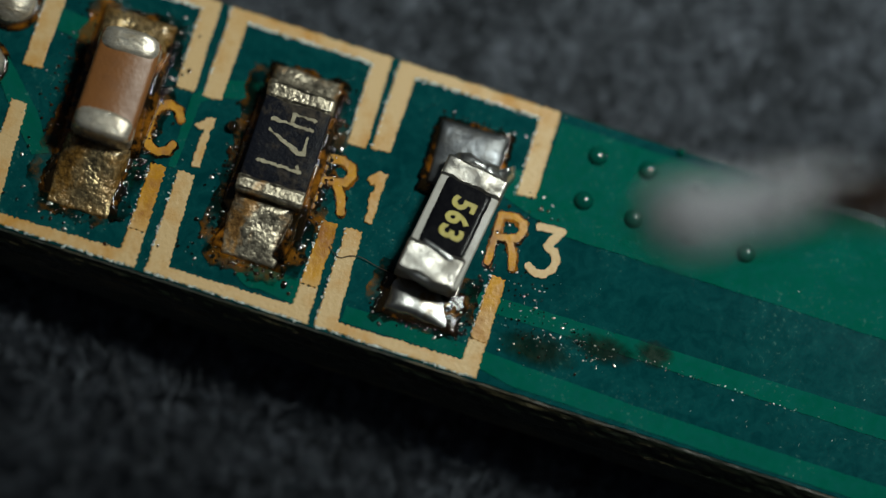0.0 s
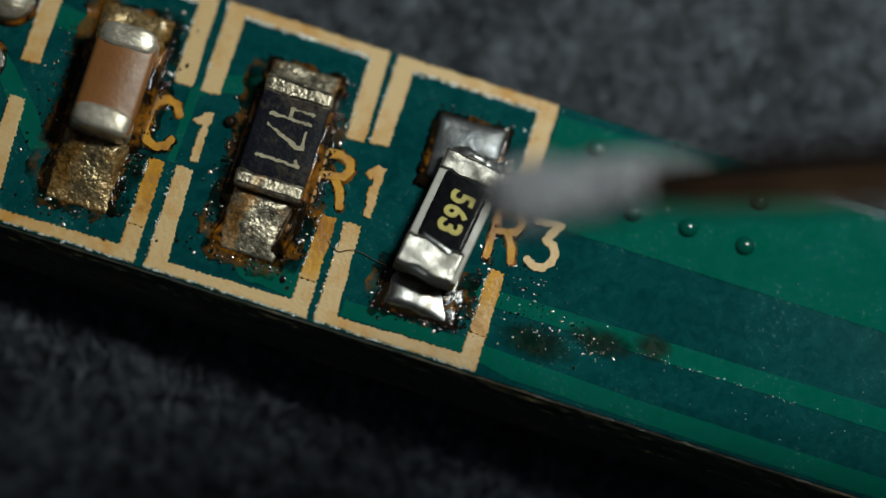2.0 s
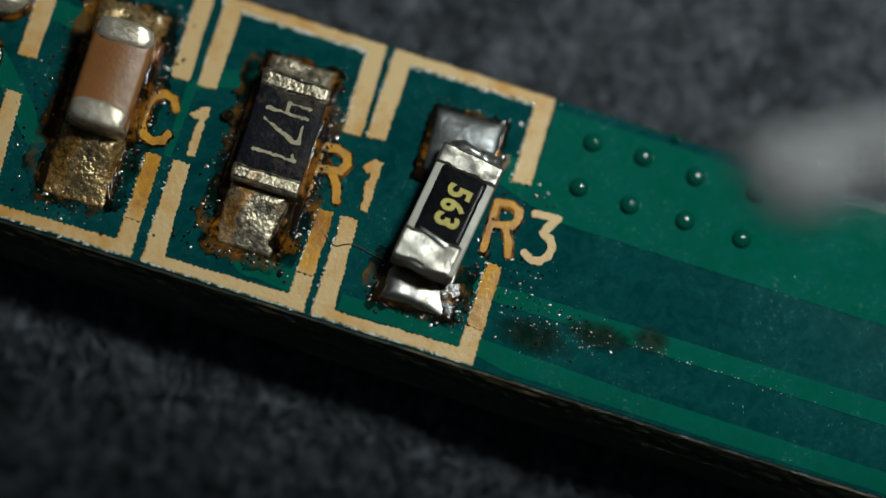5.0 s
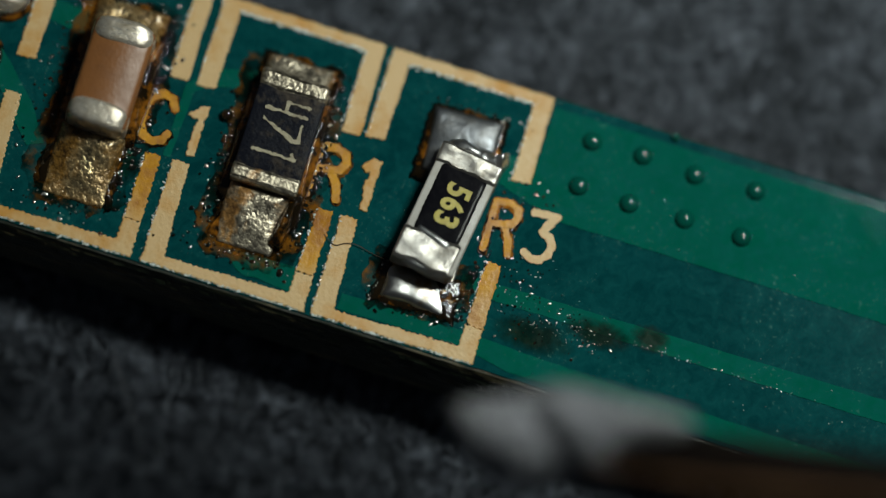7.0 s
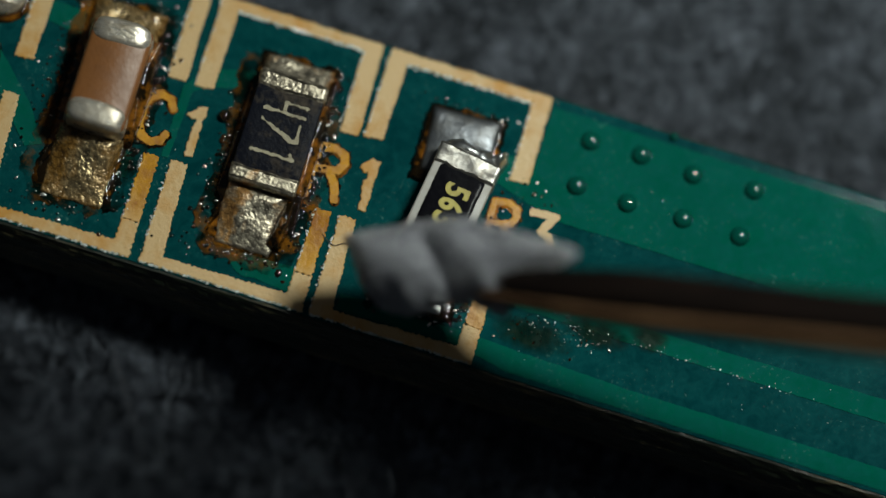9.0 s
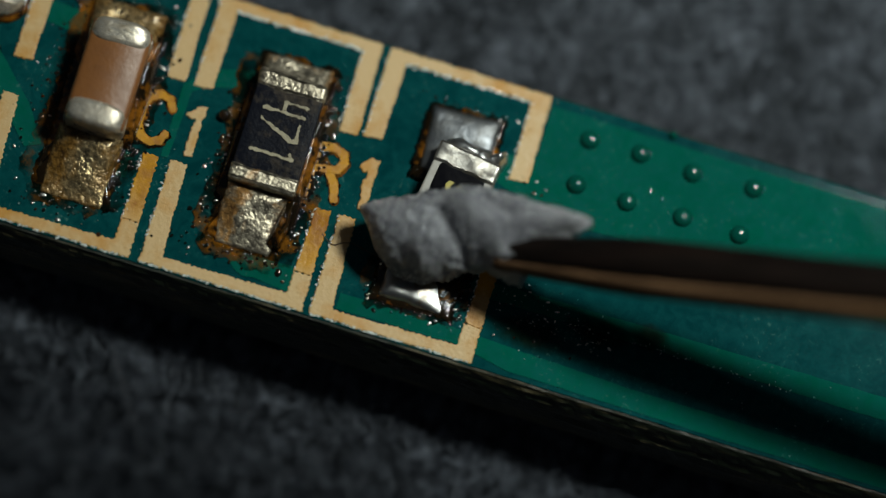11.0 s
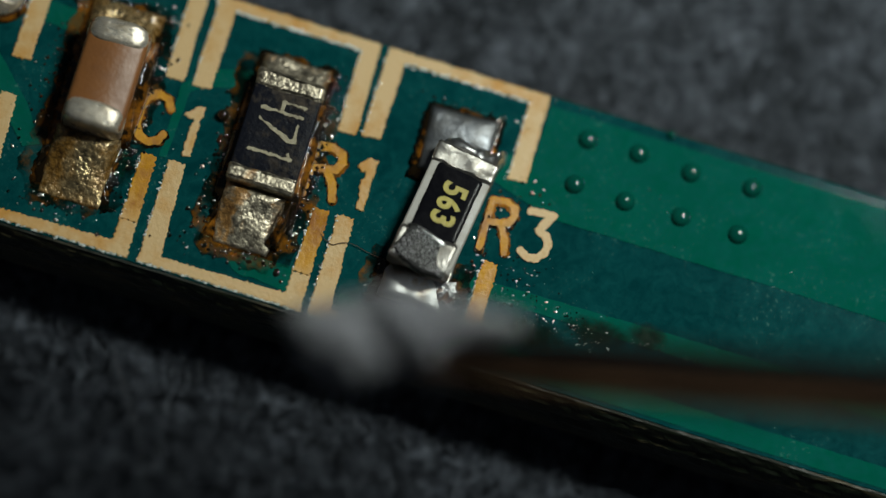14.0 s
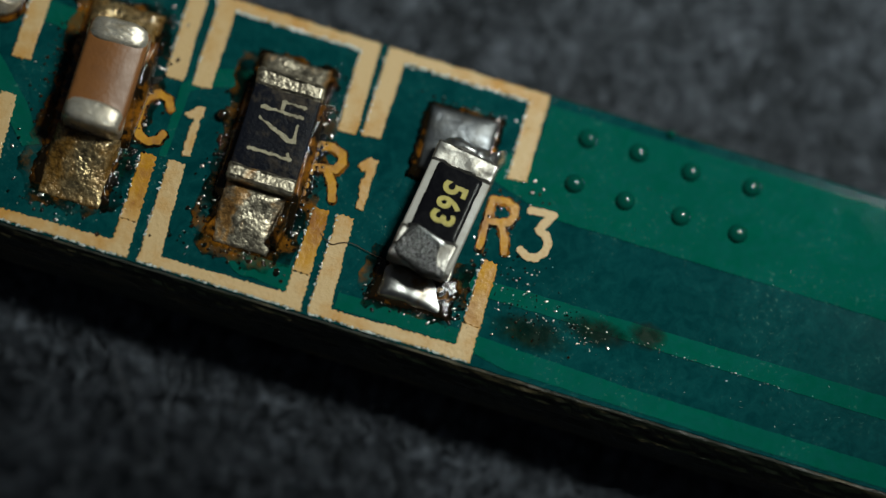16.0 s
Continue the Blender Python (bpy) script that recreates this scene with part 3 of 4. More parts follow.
def pillow(x0, x1, y0, y1, z, height, n=26, taper=0.0, round_by=7):
    """A cushion of solder over a rectangle; height(x, y) is its thickness, and taper narrows its near end."""
    bm, grid = bmesh.new(), []
    for j in range(n + 1):
        row = []
        for i in range(n + 1):
            u, v = i / n, j / n
            x, y = x0 + (x1 - x0) * u + 0.03 * noise.noise((v * 4, 1, x0)), y0 + (y1 - y0) * v + 0.05 * noise.noise((u * 4, 5, y0))
            x = (x0 + x1) / 2 + (x - (x0 + x1) / 2) * (1 - taper * (1 - v) ** 2)
            edge = min(1.0, round_by * min(u, 1 - u), round_by * min(v, 1 - v))
            row.append(bm.verts.new((x, y, z + max(0.02, height(x, y)) * math.sin(edge * math.pi / 2) ** 0.6)))
        grid.append(row)
    for a, b in zip(grid, grid[1:]):
        for i in range(n):
            bm.faces.new((a[i], a[i + 1], b[i + 1], b[i]))
    rim = grid[0] + [r[-1] for r in grid[1:]] + grid[-1][-2::-1] + [r[0] for r in grid[-2:0:-1]]
    low = [bm.verts.new((v.co.x, v.co.y, z - 0.04)) for v in rim]
    for i in range(len(rim)):
        bm.faces.new((rim[i], rim[(i + 1) % len(rim)], low[(i + 1) % len(rim)], low[i]))
    return bm


part("pad", pillow(1.50, 3.14, 0.92, 2.3, TOP + 0.04, lambda x, y: 0.32 - 0.13 * (x - 1.5) - 0.10 * (y - 0.92) - 0.16 * (x - 2.45) ** 2 - 0.30 * (y - 1.3) ** 2 + 0.03 * noise.noise((x * 2.2, y * 2.2, 4))), SOLDER_PAD, board, "bright shiny solder pad with gold-brown stains")
for x0, s in ((-3.05, 3), (-7.45, 4)):
    part("flux_border", mound(rough_outline([(x0, 6.12), (x0 + 1.95, 6.15), (x0 + 2.0, 0.92), (x0 + 0.02, 0.94)], 0.08, 0.08, 72 + s), TOP, 0.08, 8, sides=1, power=0.3, wob=0.03), FLUX, board,
         "dark brown burnt flux film")

# wet flux that crept out round the soldered parts
for seed, outline in ((1, [(-3.42, 5.9), (-0.98, 6.1), (-0.62, 4.6), (-0.55, 2.7), (-0.78, 1.0), (-1.4, 0.62), (-3.0, 0.66), (-3.42, 1.6), (-3.30, 3.4)]),
                      (2, [(-7.7, 6.2), (-5.3, 6.35), (-5.05, 4.8), (-5.0, 2.9), (-5.2, 1.1), (-5.9, 0.64), (-7.4, 0.66), (-7.85, 1.6), (-7.6, 3.6)]),
                      (3, [(1.12, 2.2), (3.6, 2.3), (3.72, 1.2), (3.4, 0.68), (1.2, 0.62), (1.0, 1.2)])):
    part("wet_flux", plate(rough_outline(outline, 0.12, 0.13, 80 + seed), TOP + 0.004, TOP + 0.027), FLUX_WET, board, "dark wet film of flux", smooth=False)

# round solder joints near the end of the row
for jx, jy, jr in ((-9.55, 5.45, 0.62), (-9.75, 3.75, 0.55)):
    part("flux_border", dome(jx, jy, TOP, jr + 0.14, 0.06), FLUX, board, "brown burnt flux rim")
    part("solder_joint", dome(jx, jy, TOP + 0.02, jr, 0.45, 8, 24), TIN_SCRATCHED, board, "round shiny solder joint")


# ---- chip capacitor ----
def chip_capacitor():
    ob = thing("chip_capacitor", mm(-6.41, 4.03, TOP), "brown ceramic chip capacitor with silver end caps, soldered down", "capacitor")
    w, h = 0.76, 1.15
    bm = block(-w, w, -1.30, 1.30, 0.03, h, 0.10, 4, 0.0, 1, cuts=7)
    for v in bm.verts:
        v.co.z *= 1 - 0.13 * (v.co.x / w) ** 2
    part("body", bm, CERAMIC_BROWN, ob, "brown ceramic body")
    for s in (1, -1):
        bm, rings = bmesh.new(), []
        for a in range(1, 20):    # swollen, rounded metal
            up, out = -math.cos(math.pi * a / 20), math.sin(math.pi * a / 20)
            up, out = math.copysign(abs(up) ** 0.45, up), out ** 0.42
            ring = []
            for b in range(36):
                cx, cy = math.cos(math.tau * b / 36), math.sin(math.tau * b / 36)
                q = Vector(((w + 0.03) * out * math.copysign(abs(cx) ** 0.62, cx), s * 1.07 + 0.37 * out * math.copysign(abs(cy) ** 0.62, cy), h / 2 + (h / 2 + 0.05) * up))
                q.z -= 0.07 * (q.x / w) ** 2
                ring.append(bm.verts.new(q + noise.noise_vector(q * 2.2) * 0.025))
            rings.append(ring)
        for a, b in zip(rings, rings[1:]):
            for c in range(36):
                bm.faces.new((a[c], a[(c + 1) % 36], b[(c + 1) % 36], b[c]))
        bm.faces.new(rings[0][::-1])
        bm.faces.new(rings[-1])
        part("end_cap", bm, TIN_SCRATCHED, ob, "scratched silver end cap")
    part("flux_fillet", mound([(0.66, -1.5), (1.05, -1.4), (1.12, 0.2), (1.0, 1.7), (0.66, 1.6)], 0.03, 0.34, 8, (-0.15, 0), 0.10, 11, 0.7), FLUX, ob, "amber-brown flux fillet")
    part("solder_fillet", pillow(-0.86, 0.84, -3.10, -1.25, 0.03, lambda x, y: 0.05 + 0.60 * max(0.0, (y + 3.10) / 1.85) ** 1.5 - 0.05 * x * x + 0.08 * noise.noise((x * 1.8, y * 1.8, 7)), taper=0.10, round_by=3.2),
         SOLDER_BROWN, ob, "brown flux-stained solder fillet")
    part("solder_fillet", pillow(-0.92, 0.92, 1.25, 2.1, 0.03, lambda x, y: 0.10 + 0.30 * (2.1 - y) + 0.14 * noise.noise((x * 2.5, y * 2.5, 8))), SOLDER_BROWN, ob,
         "brown flux-stained solder fillet")
    return ob


capacitor = chip_capacitor()


def digits(text, length, height, mat, parent, z, y, bold, ragged, label):
    """Marking that reads towards the near end; each digit is a part."""
    step = length / len(text)
    for i, ch in enumerate(text):
        bm = marking(ch, 1.0, bold, ragged, i + 3, 0.02)
        xs, ys = [v.co.x for v in bm.verts], [v.co.y for v in bm.verts]
        w = 0.30 if ch == "1" else 0.82
        sx, sy = step * w / (max(xs) - min(xs)), height / (max(ys) - min(ys))
        mx, my = (max(xs) + min(xs)) / 2, (max(ys) + min(ys)) / 2
        for v in bm.verts:
            v.co.x, v.co.y = (v.co.x - mx) * sx, (v.co.y - my) * sy
        moved(bm, at(0.06, y + length / 2 - step * (i + 0.5), z, -90))
        part("printed_digit", bm, mat, parent, label, smooth=False)


# ---- old chip resistor ----
def old_resistor():
    ob = thing("chip_resistor", mm(-2.03, 3.95, TOP), "dirty black chip resistor marked 471, soldered and flux stained", "resistor", "chip resistors")
    w, h = 0.84, 0.58
    part("body", block(-w, w, -1.35, 1.35, 0.03, h, 0.05, 2, 0.008, 1), CERAMIC_WHITE, ob, "ceramic body")
    part("overglaze", block(-w - 0.01, w + 0.01, -1.05, 1.12, 0.10, h + 0.03, 0.04, 3, 0.012, 2, cuts=4), GLASS_WORN, ob, "scuffed black coating")
    # worn open strokes; each digit reads towards the near end, its head to the right
    strokes = {"4": (((0.50, 0.10), (-0.52, 0.10)), ((0.50, -0.16), (-0.02, -0.16), (-0.02, 0.02))),
               "7": (((0.46, -0.20), (0.50, 0.20), (0.34, 0.22), (-0.50, -0.14)),),
               "1": (((0.44, -0.06), (0.52, 0.05), (-0.52, 0.05)),)}
    for ch, y in (("4", 0.66), ("7", 0.13), ("1", -0.50)):
        lines = [[(a, -b) for a, b in line] for line in strokes[ch]]
        bm = stroked(lines, 0, y, 0.044, h + 0.02, h + 0.052, ord(ch))
        part("printed_digit", bm, PALE_INK, ob, "faded worn pale digit", smooth=False)
    part("terminal", block(-w - 0.03, w + 0.03, 1.06, 1.56, 0.02, h + 0.05, 0.10, 4, 0.05, 3, cuts=6), SOLDER_DULL, ob, "tarnished rough terminal")
    part("terminal", block(-w - 0.03, w + 0.03, -1.42, -0.98, 0.02, h + 0.05, 0.08, 4, 0.03, 4, cuts=6), SOLDER_DULL, ob, "tarnished terminal")
    part("solder_fillet", pillow(-0.86, 0.80, -2.92, -1.30, 0.04, lambda x, y: 0.07 + 0.42 * max(0.0, (y + 2.95) / 1.6) ** 1.2 - 0.06 * x * x + 0.07 * noise.noise((x * 1.8, y * 1.8, 5)), taper=0.18, round_by=3.2),
         SOLDER_DULL, ob, "dull grainy solder fillet")
    part("flux_fillet", mound([(0.80, -2.4), (1.08, -2.1), (1.12, 0.0), (1.02, 1.9), (0.80, 1.8)], 0.03, 0.26, 8, (-0.12, 0), 0.10, 12, 0.7), FLUX, ob, "amber-brown flux fillet")
    part("flux_fillet", mound([(0.52, -2.7), (0.86, -2.75), (0.98, -2.1), (0.92, -1.35), (0.70, -1.35), (0.62, -2.0)], 0.03, 0.44, 8, (0, 0), 0.12, 17, 0.6), FLUX, ob, "orange-brown flux along the solder")
    part("flux_fillet", mound([(-0.80, -2.0), (-1.06, -1.8), (-1.08, 0.0), (-1.0, 1.3), (-0.80, 1.4)], 0.03, 0.22, 8, (0.1, 0), 0.08, 13, 0.7), FLUX, ob, "dark flux fillet")
    part("solder_fillet", pillow(-0.86, 0.86, 1.35, 2.08, 0.04, lambda x, y: 0.14 + 0.42 * (2.08 - y) + 0.07 * noise.noise((x * 2, y * 2, 6))), SOLDER_DULL, ob, "dull solder fillet")
    return ob


resistor_old = old_resistor()


# ---- loose chip resistor, one end lifted off its pad ----
def loose_resistor():
    ob = thing("chip_resistor", mm(2.47, 3.34, TOP + 0.42, -4.0, 0, -7.0), "black and white chip resistor marked 563, one end lifted", "resistor", "chip resistors")
    w, h, e = 0.79, 0.28, 1.58
    part("body", block(-w, w, -e + 0.03, e - 0.03, -h, h, 0.04, 2, 0.006, 1), CERAMIC_WHITE, ob, "white ceramic body")
    glaze = [(gx + 0.14 * math.cos(radians(q0 + 15 * q)), gy + 0.14 * math.sin(radians(q0 + 15 * q)))
             for gx, gy, q0 in ((0.47, 0.96, 0), (-0.47, 0.98, 90), (-0.47, -0.72, 180), (0.47, -0.74, 270)) for q in range(7)]
    part("overglaze", mound(rough_outline(glaze, 0.012, 0.06, 3), h - 0.005, 0.045, 10, sides=1, power=0.16), GLASS_BLACK, ob, "glossy black coating")
    digits("563", 1.20, 0.64, YELLOW_INK, ob, h + 0.052, 0.13, 0.032, 0.014, "yellow digit")
    # each terminal is a wrinkled metal cap with an uneven inner border
    bm = block(-w - 0.02, w + 0.02, 1.04, e + 0.02, -h - 0.02, h + 0.05, 0.06, 3, 0.02, 3, cuts=14)
    for v in bm.verts:
        v.co.y += (0.05 * noise.noise((v.co.x * 2.6, 3, 1)) + 0.03 * noise.noise((v.co.x * 7, 5, 1))) * (1 if v.co.y < 1.3 else 0.4)
        v.co.z += 0.05 * max(0.0, noise.noise((v.co.x * 2.4, v.co.y * 3.0, 8))) * (1 if v.co.z > 0 else 0)
    part("terminal", bm, TIN, ob, "silver terminal")
    bm = block(-w - 0.02, w - 0.10, -e - 0.05, -0.74, -h - 0.02, h + 0.05, 0.06, 4, 0.015, 4, cuts=14)
    for v in bm.verts:
        v.co.y += 0.06 * noise.noise((v.co.x * 2.2, 9, 1)) + 0.03 * noise.noise((v.co.x * 6, 2, 1))
        v.co.z += 0.025 * noise.noise((v.co.x * 2.0, v.co.y * 4.0, 18)) * (1 if v.co.z > 0 else 0)
    part("terminal", bm, TIN, ob, "bright silver terminal")
    part("solder_ridge", mound([(-0.50, -0.66), (-0.24, -0.68), (0.02, -0.72), (0.26, -0.78), (0.44, -0.84), (0.40, -0.96), (0.10, -0.94), (-0.20, -0.86), (-0.48, -0.78)], h + 0.03, 0.075, 8, (0, 0), 0.03, 31, 0.6), SOLDER_BRIGHT, ob,
         "glinting ridge of solder along the coating")
    # folds of solder: down the terminal's side, and a curled lip along its end
    part("solder_fold", mound([(0.30, -1.02), (0.52, -0.96), (0.66, -1.15), (0.62, -1.45), (0.48, -1.58), (0.40, -1.34)], h + 0.0, 0.06, 9, (0, 0), 0.02, 21, 0.6), TIN, ob, "smooth fold of solder")
    part("solder_lip", mound([(-0.62, -1.50), (-0.25, -1.58), (0.20, -1.56), (0.62, -1.50), (0.66, -1.64), (0.25, -1.74), (-0.30, -1.72), (-0.66, -1.62)], h - 0.12, 0.15, 8, (0, 0), 0.03, 22, 0.6), SOLDER_BRIGHT, ob, "shiny curled lip of solder")
    part("solder_fillet", mound([(-0.74, 1.36), (0.78, 1.34), (0.86, 1.75), (0.45, 2.02), (-0.15, 2.06), (-0.70, 1.88)], -0.4, 0.64, 14, (0, -0.16), 0.12, 9, 0.55), SOLDER_BRIGHT, ob, "solder fillet at the joined end")
    part("solder_fold", mound([(-0.70, 1.52), (-0.30, 1.50), (0.12, 1.54), (0.42, 1.60), (0.38, 1.76), (0.0, 1.88), (-0.40, 1.94), (-0.68, 1.80)], -0.05, 0.40, 10, (0, -0.03), 0.07, 23, 0.5), SOLDER_BRIGHT, ob, "bright ridge of solder")
    part("solder_peak", mound([(0.30, 1.56), (0.80, 1.48), (0.92, 1.90), (0.80, 2.22), (0.56, 2.02), (0.36, 1.86)], -0.38, 0.62, 12, (0.02, 0.04), 0.10, 24, 0.9), SOLDER_BRIGHT, ob, "pointed peak of solder")
    return ob


resistor_loose = loose_resistor()


# ---- flux beads, glints and dust ----
def beads():
    """Tiny glassy flux drops spattered round the soldered parts, with bright dots set as glints."""
    rng = random.Random(9)
    kinds = {"glass": ([], []), "tin": ([], []), "glint_dust": ([], [])}
    ring = 7

    def drop(x, y, z, r, kind="glass"):
        # some drops become bright specks, standing for glints on the wet flux
        kind = "tin" if kind == "glass" and rng.random() < 0.28 else kind
        if kind == "tin":
            r = min(r, 0.007 + 0.042 * rng.random() ** 2.5)
        lon, turn = (rng.uniform(0.8, 2.6), rng.gauss(0.2, 0.6)) if kind != "glass" else (rng.uniform(0.7, 1.5), rng.uniform(0, math.pi))
        ct, st = math.cos(turn), math.sin(turn)
        verts, faces = kinds[kind]
        base = len(verts)
        for lv, (s, h) in enumerate(((1.0, 0.0), (0.86, 0.5), (0.5, 0.87))):
            for k in range(ring):
                a = k * math.tau / ring
                u, v = r * s * math.cos(a) * lon, r * s * math.sin(a)
                verts.append(((x + u * ct - v * st) * MM, (y + u * st + v * ct) * MM, (z + 0.45 * r * h) * MM))
        verts.append((x * MM, y * MM, (z + 0.45 * r) * MM))
        for lv in range(2):
            for k in range(ring):
                p, q = base + lv * ring + k, base + lv * ring + (k + 1) % ring
                faces.append((p, q, q + ring, p + ring))
        for k in range(ring):
            faces.append((base + 2 * ring + k, base + 2 * ring + (k + 1) % ring, base + 3 * ring))

    def cloud(n, x, y, sx, sy, r0, r1):
        for _ in range(int(n * 0.5)):
            drop(rng.gauss(x, sx), min(7.0, max(0.1, rng.gauss(y, sy))), TOP + 0.025, 0.85 * rng.uniform(r0, r1) * rng.random() ** 0.6 + 0.012)

    def dust(n, x, y, sx, sy):
        for _ in range(n):
            drop(rng.gauss(x, sx), min(7.0, max(0.1, rng.gauss(y, sy))), TOP + 0.03, rng.uniform(0.004, 0.012), "glint_dust" if rng.random() < 0.7 else "tin")

    cloud(240, -0.94, 4.2, 0.14, 0.95, 0.03, 0.10)
    cloud(30, -0.70, 3.5, 0.15, 0.3, 0.03, 0.08)    # beside the old resistor
    cloud(210, -0.96, 2.3, 0.15, 0.7, 0.02, 0.09)
    cloud(200, -3.18, 2.8, 0.16, 1.1, 0.02, 0.07)
    cloud(150, -2.2, 0.85, 0.7, 0.12, 0.02, 0.06)
    cloud(260, -5.38, 4.4, 0.16, 0.95, 0.03, 0.10)    # beside the capacitor
    cloud(180, -5.42, 2.4, 0.15, 0.7, 0.02, 0.09)
    cloud(170, -7.75, 3.9, 0.25, 1.2, 0.015, 0.045)
    cloud(90, -6.6, 0.75, 0.8, 0.16, 0.015, 0.05)
    cloud(190, -6.3, 6.05, 0.7, 0.16, 0.03, 0.08)
    cloud(80, 3.45, 1.2, 0.14, 0.45, 0.02, 0.06)    # round the bright pad
    cloud(60, 1.32, 1.2, 0.08, 0.3, 0.02, 0.06)
    cloud(70, 2.3, 0.76, 0.6, 0.07, 0.015, 0.05)
    for n, x, y, sx, sy in ((70, 4.7, 2.4, 0.42, 0.4), (90, 5.4, 1.5, 0.7, 0.32), (40, 6.6, 1.6, 0.4, 0.2)):    # spatter towards the tracks
        for _ in range(n):
            drop(rng.gauss(x, sx), rng.gauss(y, sy), TOP + 0.025, rng.uniform(0.008, 0.034) * rng.random() ** 0.8 + 0.006, "glass")
        dust(n // 4, x, y, sx, sy)
    for k in range(60):                              # bright specks put in as glints along a track's rim
        drop(rng.uniform(6.0, 12.5), 1.70 + rng.gauss(0, 0.03), TOP + 0.018, rng.uniform(0.004, 0.013), "tin")
    for k in range(13):                              # bright specks put in as glints on a dried puddle's rim
        drop(6.55 + 0.056 * k + rng.gauss(0, 0.04), 1.24 + 0.024 * k + rng.gauss(0, 0.03), TOP + 0.025, rng.uniform(0.005, 0.018), "tin")
    cloud(60, 3.65, 3.0, 0.16, 0.6, 0.02, 0.06)
    cloud(30, 4.4, 4.6, 0.25, 0.15, 0.02, 0.05)
    cloud(60, 2.3, 6.15, 0.7, 0.1, 0.015, 0.05)
    dust(30, 9.5, 1.3, 3.0, 0.6)
    dust(25, 6.0, 3.5, 3.0, 1.5)
    dust(60, -4, 3.5, 2.6, 1.8)
    for x0 in (0, -4.36, -8.8):                      # pale and tin dots put in as glints on ragged ink edges
        for _ in range(140):
            drop(x0 + rng.uniform(0.5, 3.7), 6.79 + rng.gauss(0, 0.025), TOP + 0.03, rng.uniform(0.012, 0.032), "tin" if rng.random() < 0.4 else "glint_dust")
            drop(x0 + rng.uniform(0.0, 4.1), -0.01 + rng.gauss(0, 0.02), TOP + 0.02, rng.uniform(0.012, 0.028), "glint_dust")
        for leg, y0, y1 in ((0.0, 0.0, 2.6), (0.0, 4.7, 7.1), (3.74, 0.9, 2.6), (3.72, 4.7, 6.8)):
            for _ in range(40):
                drop(x0 + leg + rng.gauss(0, 0.02), rng.uniform(y0, y1), TOP + 0.03, rng.uniform(0.010, 0.026), "tin" if rng.random() < 0.5 else "glint_dust")
    made = []
    for key, name, mat, label, category in (("glass", "flux_beads", BEAD, "tiny glassy flux drops spattered over the board", "flux residue"),
                                            ("tin", "solder_specks_and_glints", SPECK, "tiny bright tin specks over the board, many set as glints", "solder specks"),
                                            ("glint_dust", "ink_glints_and_dust", GLINT_DUST, "pale dots set as glints of the ragged ink edges, and dust on the board", "dust")):
        data = bpy.data.meshes.new(name)
        data.from_pydata(kinds[key][0], [], kinds[key][1])
        data.materials.append(mat)
        for f in data.polygons:
            f.use_smooth = True
        made.append(tagged(new(name, data), label, category, kind="stuff"))
    return made


spatter = beads()
# a large bead beside the old resistor
flux_bead = part("flux_bead", dome(-3.42, 4.15, TOP + 0.02, 0.17, 0.2, 6, 16), BEAD)
tagged(flux_bead, "single large glassy brown flux bead beside the old resistor", "flux bead")


def fibre(points, r, mat=HAIR, label="thin dark curled fibre lying across the outline"):
    cu = bpy.data.curves.new("fibre", "CURVE")
    cu.dimensions, cu.bevel_depth, cu.bevel_resolution = "3D", r * MM, 2
    sp = cu.splines.new("NURBS")
    sp.points.add(len(points) - 1)
    for q, (x, y, z) in zip(sp.points, points):
        q.co = (x * MM, y * MM, z * MM, 1)
    sp.use_endpoint_u, sp.order_u = True, 3
    cu.materials.append(mat)
    return tagged(new("fibre", cu), label, "fibre")


hair = fibre([(-0.25, 2.0, TOP + 0.05), (0.05, 1.75, TOP + 0.06), (0.3, 1.95, TOP + 0.08), (0.6, 2.0, TOP + 0.06), (0.95, 1.9, TOP + 0.04), (1.35, 1.85, TOP + 0.05)], 0.010)


THREAD = speckled("pale_grey_thread", (0.16, 0.17, 0.19), (0.08, 0.085, 0.10), rough=(0.6, 0.8))
fibre([(x, y, felt_height(x, y) + 0.16) for x, y in ((-4.35, -1.65), (-4.15, -2.0), (-3.80, -2.35), (-3.50, -2.8), (-3.05, -3.3), (-2.95, -3.7))], 0.022, THREAD, "pale grey thread lying on the dark felt")

drop_clear = part("flux_drop", dome(7.30, 7.06, TOP - 0.03, 0.13, 0.16, 6, 16), VIA)
tagged(drop_clear, "small clear green drop hanging at the board's far rim", "flux bead")


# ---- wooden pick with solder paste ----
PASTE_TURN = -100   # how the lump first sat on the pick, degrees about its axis

